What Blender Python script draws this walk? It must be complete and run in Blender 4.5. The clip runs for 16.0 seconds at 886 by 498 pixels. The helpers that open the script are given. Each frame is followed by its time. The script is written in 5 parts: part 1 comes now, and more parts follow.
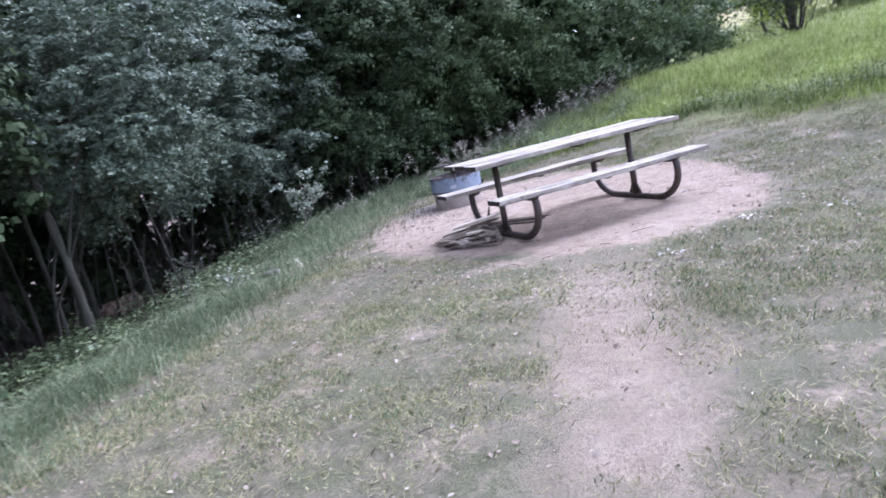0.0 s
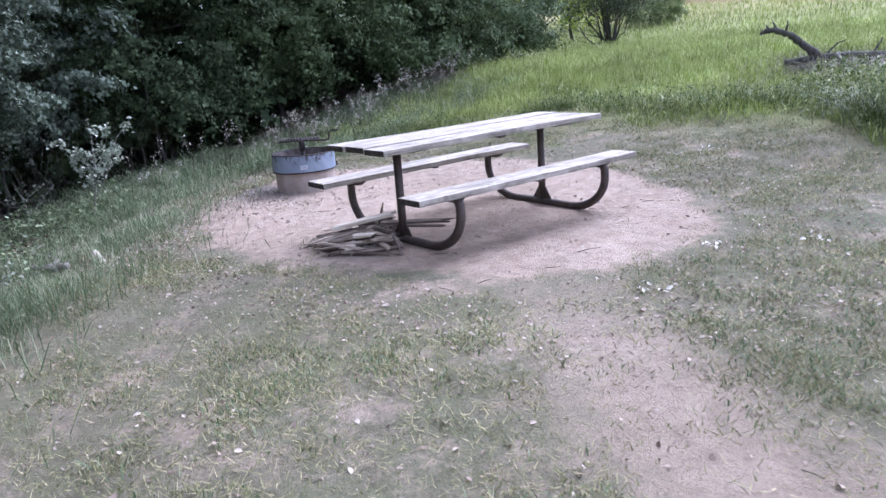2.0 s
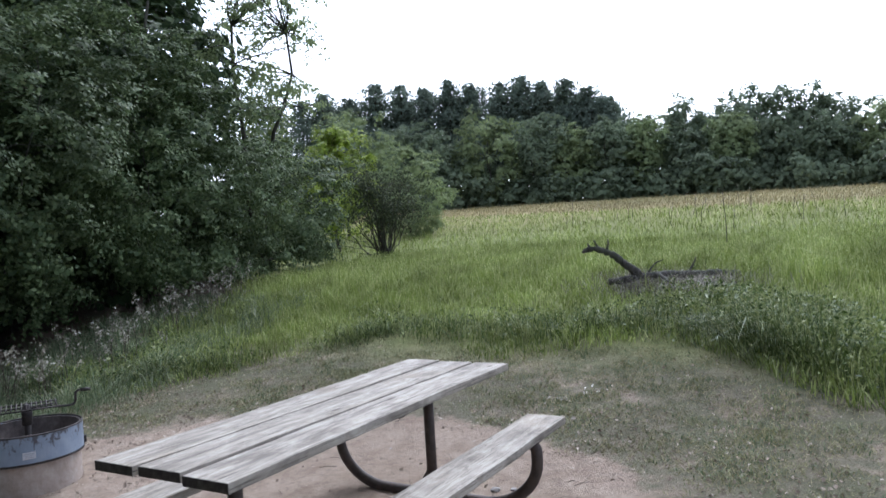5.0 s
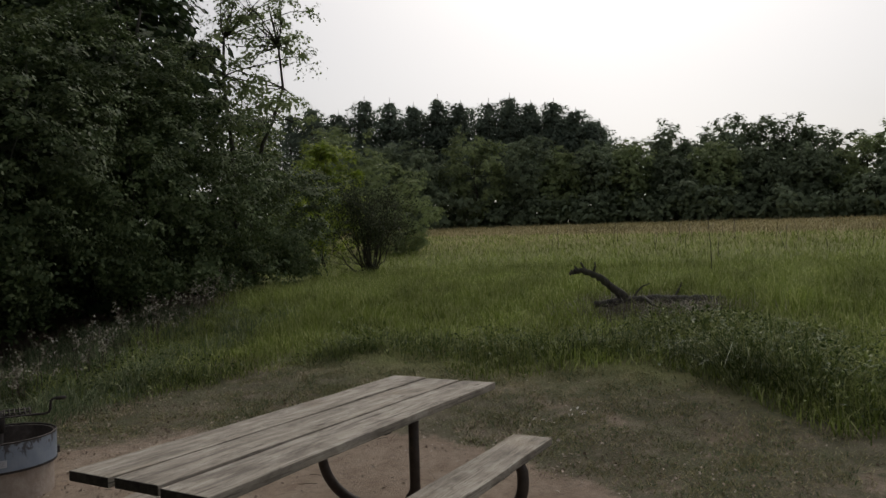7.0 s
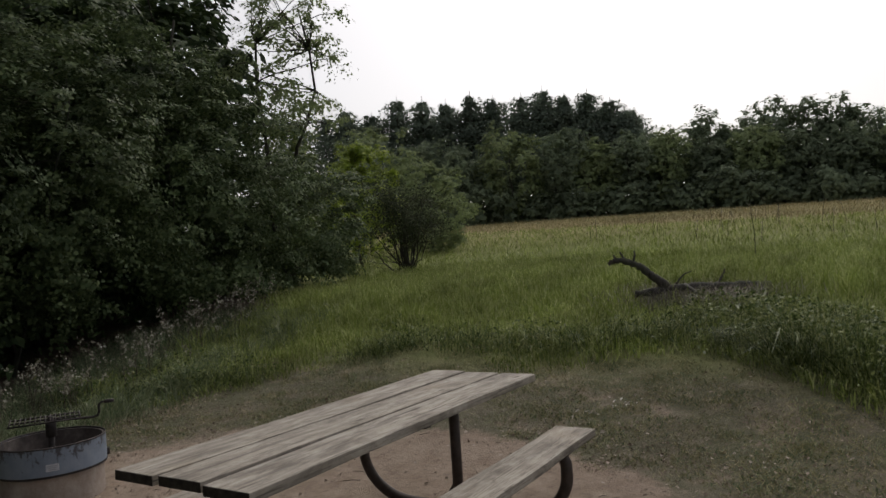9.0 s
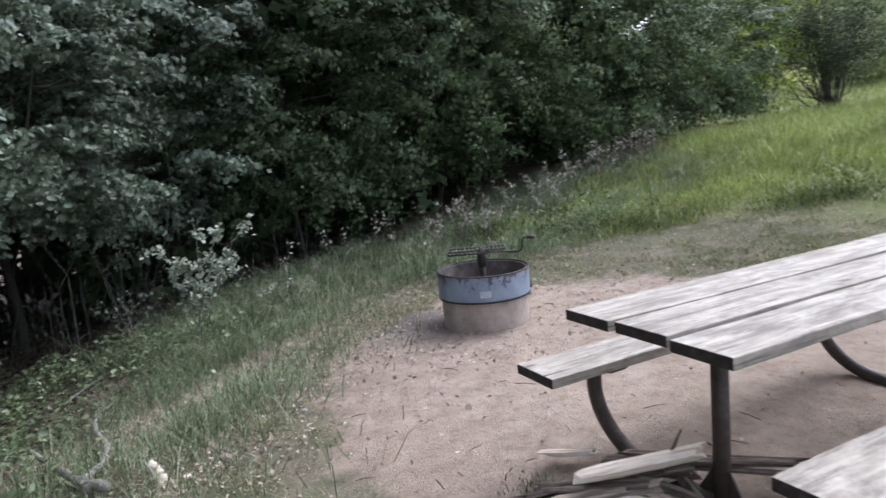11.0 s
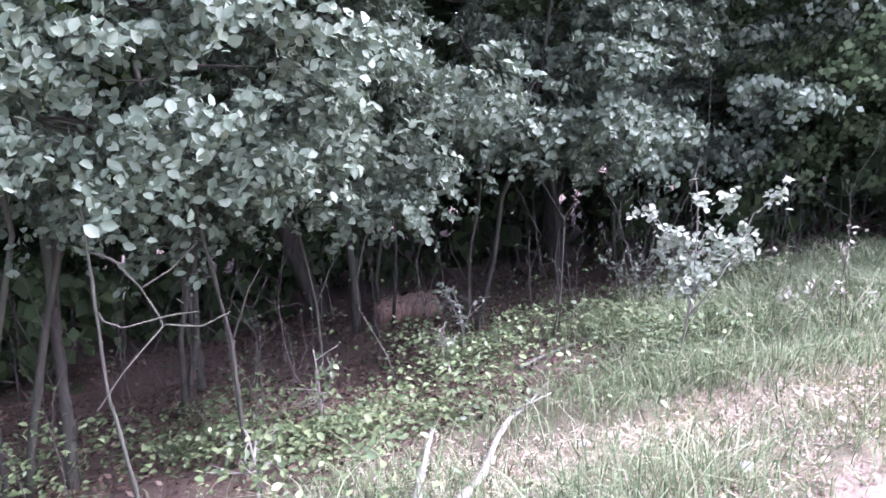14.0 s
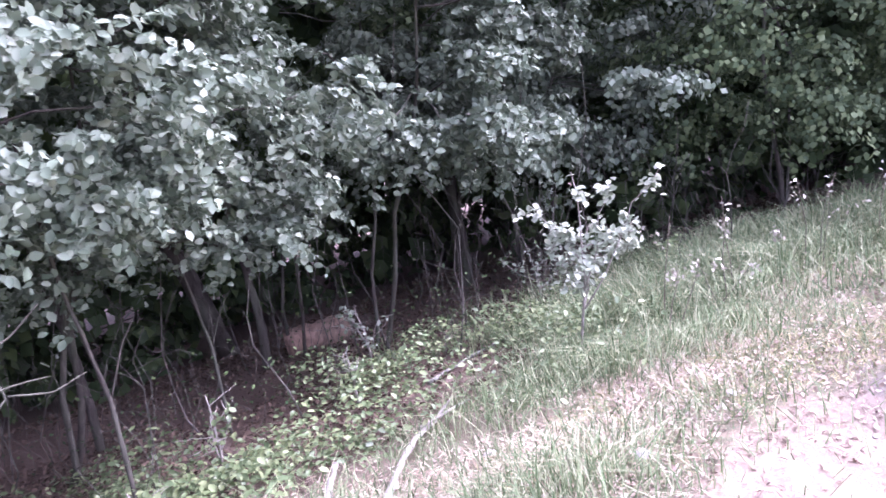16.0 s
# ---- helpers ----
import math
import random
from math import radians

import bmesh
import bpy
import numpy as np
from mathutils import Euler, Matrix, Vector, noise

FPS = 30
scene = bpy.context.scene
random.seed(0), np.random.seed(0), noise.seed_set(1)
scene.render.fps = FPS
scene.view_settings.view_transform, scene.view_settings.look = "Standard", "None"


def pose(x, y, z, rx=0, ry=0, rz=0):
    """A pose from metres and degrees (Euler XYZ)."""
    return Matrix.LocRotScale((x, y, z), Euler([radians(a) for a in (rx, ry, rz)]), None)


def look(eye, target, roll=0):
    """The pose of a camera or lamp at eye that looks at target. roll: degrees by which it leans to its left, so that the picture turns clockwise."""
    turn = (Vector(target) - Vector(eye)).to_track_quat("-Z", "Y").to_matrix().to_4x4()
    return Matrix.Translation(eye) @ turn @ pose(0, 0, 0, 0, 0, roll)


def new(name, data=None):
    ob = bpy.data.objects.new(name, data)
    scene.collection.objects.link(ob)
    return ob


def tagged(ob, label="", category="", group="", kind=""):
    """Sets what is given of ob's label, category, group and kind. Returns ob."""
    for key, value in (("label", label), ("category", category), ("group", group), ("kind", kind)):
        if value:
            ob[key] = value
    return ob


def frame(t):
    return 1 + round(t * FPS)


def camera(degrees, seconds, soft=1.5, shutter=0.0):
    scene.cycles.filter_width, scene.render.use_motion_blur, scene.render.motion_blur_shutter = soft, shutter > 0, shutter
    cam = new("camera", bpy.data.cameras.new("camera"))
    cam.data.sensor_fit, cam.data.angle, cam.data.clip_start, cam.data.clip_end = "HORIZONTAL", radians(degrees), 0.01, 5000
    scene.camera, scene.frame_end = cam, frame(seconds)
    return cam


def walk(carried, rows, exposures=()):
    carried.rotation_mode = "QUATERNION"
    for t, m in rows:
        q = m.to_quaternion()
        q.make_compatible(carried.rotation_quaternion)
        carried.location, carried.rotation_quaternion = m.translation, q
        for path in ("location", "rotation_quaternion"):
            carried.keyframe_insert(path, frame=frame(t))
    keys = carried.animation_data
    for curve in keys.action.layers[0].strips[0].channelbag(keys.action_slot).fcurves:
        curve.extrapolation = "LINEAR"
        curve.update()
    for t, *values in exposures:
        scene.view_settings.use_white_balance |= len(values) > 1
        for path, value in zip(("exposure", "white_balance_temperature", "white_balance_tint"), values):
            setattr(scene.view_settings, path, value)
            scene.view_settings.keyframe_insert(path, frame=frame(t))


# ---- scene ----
cam = camera(64.4, 16.0, soft=1.5, shutter=0.2)
PATH = [
    (0, (6.016, -2.487, 1.336), (4.171, -1.822, 0.944), -12.3),
    (0.5, (5.625, -2.511, 1.347), (3.888, -1.587, 0.987), -8.4),
    (1, (5.225, -2.621, 1.386), (3.522, -1.677, 0.928), -9.7),
    (1.5, (4.689, -2.61, 1.353), (2.98, -1.658, 0.937), -6.2),
    (2, (4.216, -2.587, 1.361), (2.702, -1.398, 0.821), -4.3),
    (2.5, (3.735, -2.446, 1.38), (2.168, -1.29, 0.926), -5.6),
    (3, (3.27, -2.34, 1.396), (1.874, -0.943, 1.079), -3.1),
    (3.5, (2.828, -2.064, 1.378), (1.367, -0.736, 1.059), -5.9),
    (4, (2.436, -1.87, 1.39), (1.299, -0.239, 1.169), -1.9),
    (4.1, (2.391, -1.832, 1.424), (1.299, -0.174, 1.184), -0.2),
    (4.5, (2.27, -1.766, 1.53), (1.17, -0.101, 1.409), -1.1),
    (5, (2.24, -1.661, 1.539), (1.229, 0.065, 1.514), -3.4),
    (5.2, (2.231, -1.656, 1.541), (1.225, 0.072, 1.584), -1.7),
    (7.3, (2.186, -1.636, 1.512), (1.217, 0.113, 1.538), -1.7),
    (7.5, (2.188, -1.626, 1.509), (1.199, 0.112, 1.53), -1.8),
    (8, (2.192, -1.633, 1.519), (1.195, 0.101, 1.556), -1.9),
    (8.2, (2.193, -1.633, 1.519), (1.202, 0.104, 1.561), -1.9),
    (10.3, (2.026, -1.541, 1.426), (0.594, -0.163, 1.203), -4.9),
    (10.5, (1.925, -1.585, 1.437), (0.399, -0.326, 1.146), -4.1),
    (10.6, (1.887, -1.575, 1.42), (0.289, -0.407, 1.136), -4.5),
    (10.7, (1.856, -1.567, 1.414), (0.206, -0.481, 1.097), -6.6),
    (11, (1.656, -1.506, 1.433), (-0.104, -0.614, 1.106), -5.2),
    (11.5, (1.329, -1.265, 1.436), (-0.545, -0.668, 1.069), -7.4),
    (11.8, (1.121, -1.156, 1.443), (-0.781, -0.587, 1.2), -6.3),
    (12, (1.021, -1.135, 1.445), (-0.88, -0.593, 1.138), -4.8),
    (12.5, (0.679, -0.964, 1.438), (-1.284, -0.782, 1.099), -5.7),
    (13, (0.38, -0.908, 1.45), (-1.588, -1.04, 1.121), -2.8),
    (13.5, (0.157, -0.85, 1.48), (-1.786, -1.112, 1.087), -2.6),
    (14, (0.05, -0.74, 1.451), (-1.783, -1.421, 1.029), -3.3),
    (14.5, (0.024, -0.697, 1.445), (-1.774, -1.438, 0.977), -5.5),
    (15, (-0.027, -0.654, 1.459), (-1.884, -1.283, 1.063), -7.1),
    (15.5, (-0.018, -0.61, 1.452), (-1.892, -1.196, 1.072), -8.2),
    (16, (-0.079, -0.572, 1.432), (-1.981, -1.042, 1.027), -8.8),
]
EXPOSURES = [
    (0.0, 1.17, 5130, 25), (3.4, 1.0, 5160, 22), (4.3, 0.88, 5250, 14), (5.0, 0.33, 5450, 13), (5.2, -0.02, 6000, 10),
    (6.2, -1.18, 6450, 10), (7.3, -1.3, 6780, 11), (8.2, -1.3, 6780, 11), (9.3, -0.82, 6600, 13), (10.3, 0.22, 6300, 16), (11.0, 0.72, 5620, 15),
    (11.5, 1.05, 5480, 15), (12.0, 1.41, 5250, 17), (13.0, 1.88, 5400, 28), (14.0, 2.4, 5440, 37), (16.0, 2.55, 5440, 46),
]
walk(cam, [(t, look(eye, target, roll)) for t, eye, target, roll in PATH], EXPOSURES)

# ---- light: bright overcast sky ----
SUN_UP, SUN_ROUND = radians(48), radians(-14)
world = bpy.data.worlds.new("overcast_sky")
scene.world = world
world.use_nodes = True
wn, wl = world.node_tree.nodes, world.node_tree.links
sky = wn.new("ShaderNodeTexSky")
sky.sky_type, sky.sun_disc, sky.sun_elevation, sky.sun_rotation = "NISHITA", False, SUN_UP, SUN_ROUND
sky.air_density, sky.dust_density, sky.ozone_density = 1.0, 4.0, 1.0
grey = wn.new("ShaderNodeHueSaturation")
grey.inputs["Saturation"].default_value, grey.inputs["Value"].default_value = 0.32, 1.6
wl.new(sky.outputs[0], grey.inputs["Color"])
wl.new(grey.outputs[0], wn["Background"].inputs["Color"])
wn["Background"].inputs["Strength"].default_value = 0.15
sun = new("sun", bpy.data.lights.new("sun", "SUN"))
sun.data.energy, sun.data.angle, sun.data.color = 0.9, radians(50), (1.0, 0.98, 0.95)
sun.matrix_world = look((-4.5, 17, 24), (0, 0, 0))


# ---- materials ----
class Nodes:
    """A small builder for node materials."""

    def __init__(self, name):
        self.mat = bpy.data.materials.new(name)
        self.mat.use_nodes = True
        self.n, self.l = self.mat.node_tree.nodes, self.mat.node_tree.links
        self.bsdf = self.n["Principled BSDF"]
        self.geo = self.n.new("ShaderNodeNewGeometry")
        self.tex = self.n.new("ShaderNodeTexCoord")
        self.info = self.n.new("ShaderNodeObjectInfo")

    def put(self, socket, value):
        if isinstance(value, (int, float, tuple)):
            socket.default_value = value
        else:
            self.l.new(value, socket)

    def mapped(self, vector, scale=(1, 1, 1), place=(0, 0, 0)):
        m = self.n.new("ShaderNodeMapping")
        self.l.new(vector, m.inputs["Vector"])
        m.inputs["Scale"].default_value, m.inputs["Location"].default_value = scale, place
        return m.outputs[0]

    def noise(self, scale, vector=None, detail=4.0, rough=0.6, warp=0.0):
        t = self.n.new("ShaderNodeTexNoise")
        t.inputs["Scale"].default_value, t.inputs["Detail"].default_value = scale, detail
        t.inputs["Roughness"].default_value, t.inputs["Distortion"].default_value = rough, warp
        self.l.new(vector or self.geo.outputs["Position"], t.inputs["Vector"])
        return t.outputs["Fac"]

    def ramp(self, fac, *stops):
        r = self.n.new("ShaderNodeValToRGB")
        e = r.color_ramp.elements
        while len(e) < len(stops):
            e.new(0.5)
        for k, (at, col) in zip(e, stops):
            k.position, k.color = at, ((*col, 1) if isinstance(col, tuple) else (col, col, col, 1))
        self.l.new(fac, r.inputs[0])
        return r.outputs[0]

    def mix(self, fac, a, b, blend="MIX"):
        m = self.n.new("ShaderNodeMix")
        m.data_type, m.blend_type = "RGBA", blend
        self.put(m.inputs[0], fac)
        for s, v in ((m.inputs[6], a), (m.inputs[7], b)):
            self.put(s, (*v, 1) if isinstance(v, tuple) else v)
        return m.outputs[2]

    def math(self, op, a, b=0.0):
        m = self.n.new("ShaderNodeMath")
        m.operation = op
        self.put(m.inputs[0], a), self.put(m.inputs[1], b)
        return m.outputs[0]

    def bump(self, height, strength, distance):
        b = self.n.new("ShaderNodeBump")
        b.inputs["Strength"].default_value, b.inputs["Distance"].default_value = strength, distance
        self.l.new(height, b.inputs["Height"])
        self.l.new(b.outputs[0], self.bsdf.inputs["Normal"])

    def done(self, color, rough=0.8, metal=0.0, spec=0.5):
        c = self.bsdf.inputs
        self.put(c["Base Color"], (*color, 1) if isinstance(color, tuple) else color)
        self.put(c["Roughness"], rough), self.put(c["Metallic"], metal)
        c["Specular IOR Level"].default_value = spec
        return self.mat


def leaf_material(name, dark, mid, light, rough=0.45, through_light=0.25, patch=0.6, spec=0.5, swing=0.24):
    b = Nodes(name)
    own = b.ramp(b.geo.outputs["Random Per Island"], (0.0, dark), (0.55, mid), (1.0, light))
    wide = b.ramp(b.noise(patch, detail=2.0), (0.3, 1 - 1.15 * swing), (0.7, 1 + 0.85 * swing))
    col = b.mix(1.0, own, wide, "MULTIPLY")
    b.done(col, rough, 0.0, spec)
    t = b.n.new("ShaderNodeBsdfTranslucent")
    b.l.new(col, t.inputs["Color"])
    m = b.n.new("ShaderNodeMixShader")
    m.inputs[0].default_value = through_light
    b.l.new(b.bsdf.outputs[0], m.inputs[1]), b.l.new(t.outputs[0], m.inputs[2])
    b.l.new(m.outputs[0], b.n["Material Output"].inputs["Surface"])
    return b.mat


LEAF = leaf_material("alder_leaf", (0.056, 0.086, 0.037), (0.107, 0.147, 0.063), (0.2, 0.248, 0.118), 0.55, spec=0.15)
# same alder leaf with shade put into its colour, for the dim trees
LEAF_SHADED = leaf_material("shaded_alder_leaf", (0.04, 0.062, 0.03), (0.075, 0.104, 0.05), (0.135, 0.172, 0.085), 0.6, spec=0.12)
# near alders: silvery sky sheen painted in as a paler, greyer leaf colour
LEAF_NEAR = leaf_material("skylit_alder_leaf", (0.078, 0.106, 0.07), (0.13, 0.166, 0.113), (0.215, 0.254, 0.185), 0.5, spec=0.25)
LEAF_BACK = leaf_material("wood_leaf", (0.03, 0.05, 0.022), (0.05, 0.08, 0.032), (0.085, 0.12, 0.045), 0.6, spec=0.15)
# distance haze is mixed into this leaf colour: paler than the leaf itself
LEAF_HAZY_DARK = leaf_material("hazy_dark_leaf", (0.16, 0.2, 0.125), (0.185, 0.23, 0.142), (0.21, 0.255, 0.155), 0.7, 0.4, 0.2, 0.1)
LEAF_BUSH = leaf_material("bush_leaf", (0.04, 0.053, 0.027), (0.068, 0.084, 0.042), (0.112, 0.128, 0.068), 0.6, 0.2, spec=0.1)
LEAF_LIME = leaf_material("lime_leaf", (0.17, 0.24, 0.03), (0.27, 0.35, 0.045), (0.36, 0.42, 0.08), 0.55, 0.45)
LEAF_LIME_DULL = leaf_material("dull_lime_leaf", (0.1, 0.15, 0.035), (0.16, 0.22, 0.05), (0.24, 0.29, 0.08), 0.6, 0.3)
# far leaves and pine needles, lightened and greyed to carry the air's haze
LEAF_HAZY = leaf_material("hazy_leaf", (0.205, 0.255, 0.125), (0.245, 0.3, 0.145), (0.285, 0.335, 0.16), 0.7, 0.4, 0.12, 0.1)
NEEDLE_HAZY = leaf_material("hazy_pine_needle", (0.15, 0.19, 0.145), (0.18, 0.225, 0.168), (0.21, 0.255, 0.185), 0.7, 0.4, 0.1, 0.1)
LEAF_PALE = leaf_material("sapling_leaf", (0.15, 0.185, 0.12), (0.24, 0.275, 0.195), (0.36, 0.385, 0.3), 0.5)
GRASS_FIELD = leaf_material("field_grass", (0.13, 0.175, 0.035), (0.275, 0.335, 0.085), (0.48, 0.5, 0.23), 0.6, 0.3, 0.9, 0.15, 0.36)
GRASS_EDGE = leaf_material("edge_grass", (0.082, 0.124, 0.056), (0.165, 0.21, 0.106), (0.36, 0.37, 0.24), 0.55, 0.25, 0.9, 0.2)
GRASS_TURF = leaf_material("worn_turf", (0.135, 0.148, 0.06), (0.268, 0.258, 0.128), (0.46, 0.405, 0.24), 0.75, 0.15, 0.8, 0.1)
GRASS_DRY = leaf_material("dry_meadow", (0.22, 0.2, 0.09), (0.33, 0.28, 0.14), (0.45, 0.38, 0.22), 0.7, 0.2, 0.1, 0.3)
HERB = leaf_material("herb_leaf", (0.08, 0.117, 0.052), (0.135, 0.182, 0.08), (0.245, 0.29, 0.14), 0.45, 0.3, 1.5)
CLUMP = leaf_material("clump_leaf", (0.035, 0.06, 0.013), (0.11, 0.155, 0.038), (0.33, 0.36, 0.14), 0.5, spec=0.3)
LITTER = leaf_material("dead_leaf", (0.2, 0.15, 0.115), (0.34, 0.27, 0.21), (0.55, 0.475, 0.395), 0.8, 0.1, 2.0, 0.3)
LEAF_BLEACHED = leaf_material("bleached_leaf", (0.45, 0.41, 0.33), (0.62, 0.58, 0.5), (0.75, 0.72, 0.65), 0.7, 0.1, 2.0, 0.3)
SOIL_BIT = leaf_material("soil_bit", (0.13, 0.1, 0.08), (0.24, 0.19, 0.15), (0.42, 0.35, 0.29), 0.9, 0.0, 2.0, 0.1)
SEED = leaf_material("seed_head", (0.22, 0.2, 0.15), (0.37, 0.345, 0.275), (0.54, 0.515, 0.44), 0.8, 0.2, 2.0, 0.3)


def bark_material(name, dark, light, scale=14.0):
    b = Nodes(name)
    v = b.mapped(b.tex.outputs["Object"], (1, 1, 0.25))
    f = b.noise(scale, v, 6.0, 0.7, 0.4)
    g = b.noise(2.0, detail=3.0)
    col = b.mix(b.ramp(g, (0.4, 0.0), (0.7, 0.45)), b.ramp(f, (0.3, dark), (0.7, light)), (0.1, 0.12, 0.08))
    b.bump(f, 0.7, 0.02)
    return b.done(col, 0.9, 0.0, 0.2)


BARK = bark_material("grey_bark", (0.025, 0.021, 0.018), (0.085, 0.073, 0.062))
BARK_TWIG = bark_material("grey_twig_bark", (0.03, 0.025, 0.022), (0.105, 0.092, 0.08))
BARK_PINE = bark_material("pine_bark", (0.03, 0.022, 0.018), (0.1, 0.075, 0.06), 8.0)
BARK_DEAD = bark_material("dead_bark", (0.06, 0.055, 0.05), (0.27, 0.25, 0.22), 22.0)
BARK_LOG = bark_material("log_bark", (0.05, 0.035, 0.028), (0.22, 0.17, 0.14), 20.0)
BARK_LIMB = bark_material("dark_dead_limb", (0.025, 0.022, 0.02), (0.13, 0.118, 0.102), 26.0)
BARK_ROTTEN = bark_material("rotten_log", (0.09, 0.06, 0.047), (0.34, 0.23, 0.18), 20.0)
BRANCH_PALE = bark_material("bleached_branch", (0.17, 0.15, 0.13), (0.36, 0.325, 0.29), 30.0)


def ground_material():
    b = Nodes("campsite_ground")
    pos = b.geo.outputs["Position"]

    def blob(cx, cy, rx, ry, wobble, n, turn=0.0):
        v = b.mapped(pos, (1, 1, 0), (-cx, -cy, 0))
        spin = b.n.new("ShaderNodeVectorRotate")
        spin.rotation_type = "Z_AXIS"
        spin.inputs["Angle"].default_value = -turn
        b.l.new(v, spin.inputs["Vector"])
        v = b.mapped(spin.outputs[0], (1 / rx, 1 / ry, 0))
        length = b.n.new("ShaderNodeVectorMath")
        length.operation = "LENGTH"
        b.l.new(v, length.inputs[0])
        return b.math("ADD", length.outputs["Value"], b.math("MULTIPLY", b.math("SUBTRACT", n, 0.5), wobble))

    wide, mid, fine = b.noise(0.7, detail=5.0, rough=0.65), b.noise(5.0, detail=6.0, rough=0.7), b.noise(60.0, detail=5.0, rough=0.75)
    grit = b.noise(220.0, detail=3.0, rough=0.8)
    dirt = b.mix(b.ramp(wide, (0.35, 0.0), (0.65, 1.0)), (0.35, 0.272, 0.205), (0.43, 0.346, 0.27))
    dirt = b.mix(b.ramp(mid, (0.4, 0.0), (0.66, 0.75)), dirt, (0.24, 0.178, 0.13))
    dirt = b.mix(b.ramp(b.noise(14.0, detail=6.0, rough=0.75), (0.5, 0.0), (0.66, 0.55)), dirt, (0.17, 0.13, 0.105))
    dirt = b.mix(b.ramp(fine, (0.3, 0.55), (0.5, 0.0)), dirt, (0.2, 0.15, 0.12))
    dirt = b.mix(b.ramp(grit, (0.62, 0.0), (0.72, 0.5)), dirt, (0.55, 0.48, 0.43))
    soot = b.ramp(blob(-3.25, 0.66, 0.7, 0.5, 0.7, b.noise(2.4, detail=5.0)), (0.4, 0.85), (1.15, 0.0))
    dirt = b.mix(soot, dirt, (0.13, 0.115, 0.105))
    turf = b.mix(b.ramp(mid, (0.38, 0.0), (0.6, 1.0)), (0.125, 0.115, 0.07), (0.255, 0.212, 0.155))
    turf = b.mix(b.ramp(b.noise(2.2, detail=7.0, rough=0.7), (0.42, 0.0), (0.6, 0.8)), turf, (0.14, 0.145, 0.08))
    turf = b.mix(b.ramp(fine, (0.35, 0.7), (0.6, 0.0)), turf, (0.085, 0.085, 0.055))
    meadow = b.mix(b.ramp(mid, (0.35, 0.0), (0.65, 1.0)), (0.13, 0.15, 0.05), (0.21, 0.23, 0.07))
    far = b.mix(b.ramp(b.noise(0.08, detail=4.0), (0.35, 0.0), (0.65, 1.0)), (0.25, 0.23, 0.1), (0.34, 0.28, 0.14))
    floor = b.mix(b.ramp(fine, (0.35, 0.0), (0.65, 1.0)), (0.085, 0.06, 0.048), (0.185, 0.135, 0.108))
    # bare pad round table and ring, and a worn strip along the walk
    pad = b.ramp(blob(-1.0, 1.35, 2.85, 2.05, 0.7, b.noise(1.9, detail=7.0, rough=0.7)), (0.9, 1.0), (1.08, 0.0))
    strip = b.ramp(blob(3.1, -0.62, 2.5, 0.6, 1.7, b.noise(2.6, detail=7.0, rough=0.75), -0.53), (0.35, 0.75), (1.3, 0.0))
    spots = b.ramp(b.noise(1.4, detail=8.0, rough=0.78), (0.53, 0.0), (0.62, 0.7))
    bare = b.math("MAXIMUM", pad, b.math("MAXIMUM", strip, spots))
    near = b.mix(bare, turf, dirt)
    sep = b.n.new("ShaderNodeSeparateXYZ")
    b.l.new(pos, sep.inputs[0])
    jit = b.math("MULTIPLY", b.math("SUBTRACT", wide, 0.5), 2.0)
    rise = b.ramp(b.math("MULTIPLY", b.math("ADD", sep.outputs["Y"], jit), 0.1), (0.44, 0.0), (0.56, 1.0))
    col = b.mix(rise, near, meadow)
    col = b.mix(b.ramp(b.math("MULTIPLY", sep.outputs["Y"], 0.02), (0.4, 0.0), (0.8, 1.0)), col, far)
    side = b.math("ADD", b.math("MULTIPLY", sep.outputs["X"], -0.57), b.math("MULTIPLY", sep.outputs["Y"], -0.82))
    fall = b.ramp(b.math("MULTIPLY", b.math("ADD", side, jit), 0.1), (0.25, 0.0), (0.38, 1.0))
    west = b.ramp(b.math("MULTIPLY", b.math("ADD", sep.outputs["X"], jit), -0.05), (0.29, 0.0), (0.36, 1.0))
    south = b.ramp(b.math("MULTIPLY", sep.outputs["Y"], 0.05), (0.45, 1.0), (0.55, 0.0))
    col = b.mix(b.math("MAXIMUM", fall, b.math("MULTIPLY", west, south)), col, floor)
    b.bump(b.math("ADD", b.math("MULTIPLY", mid, 0.5), b.math("ADD", fine, b.math("MULTIPLY", grit, 0.4))), 0.7, 0.03)
    return b.done(col, 0.95, 0.0, 0.2)


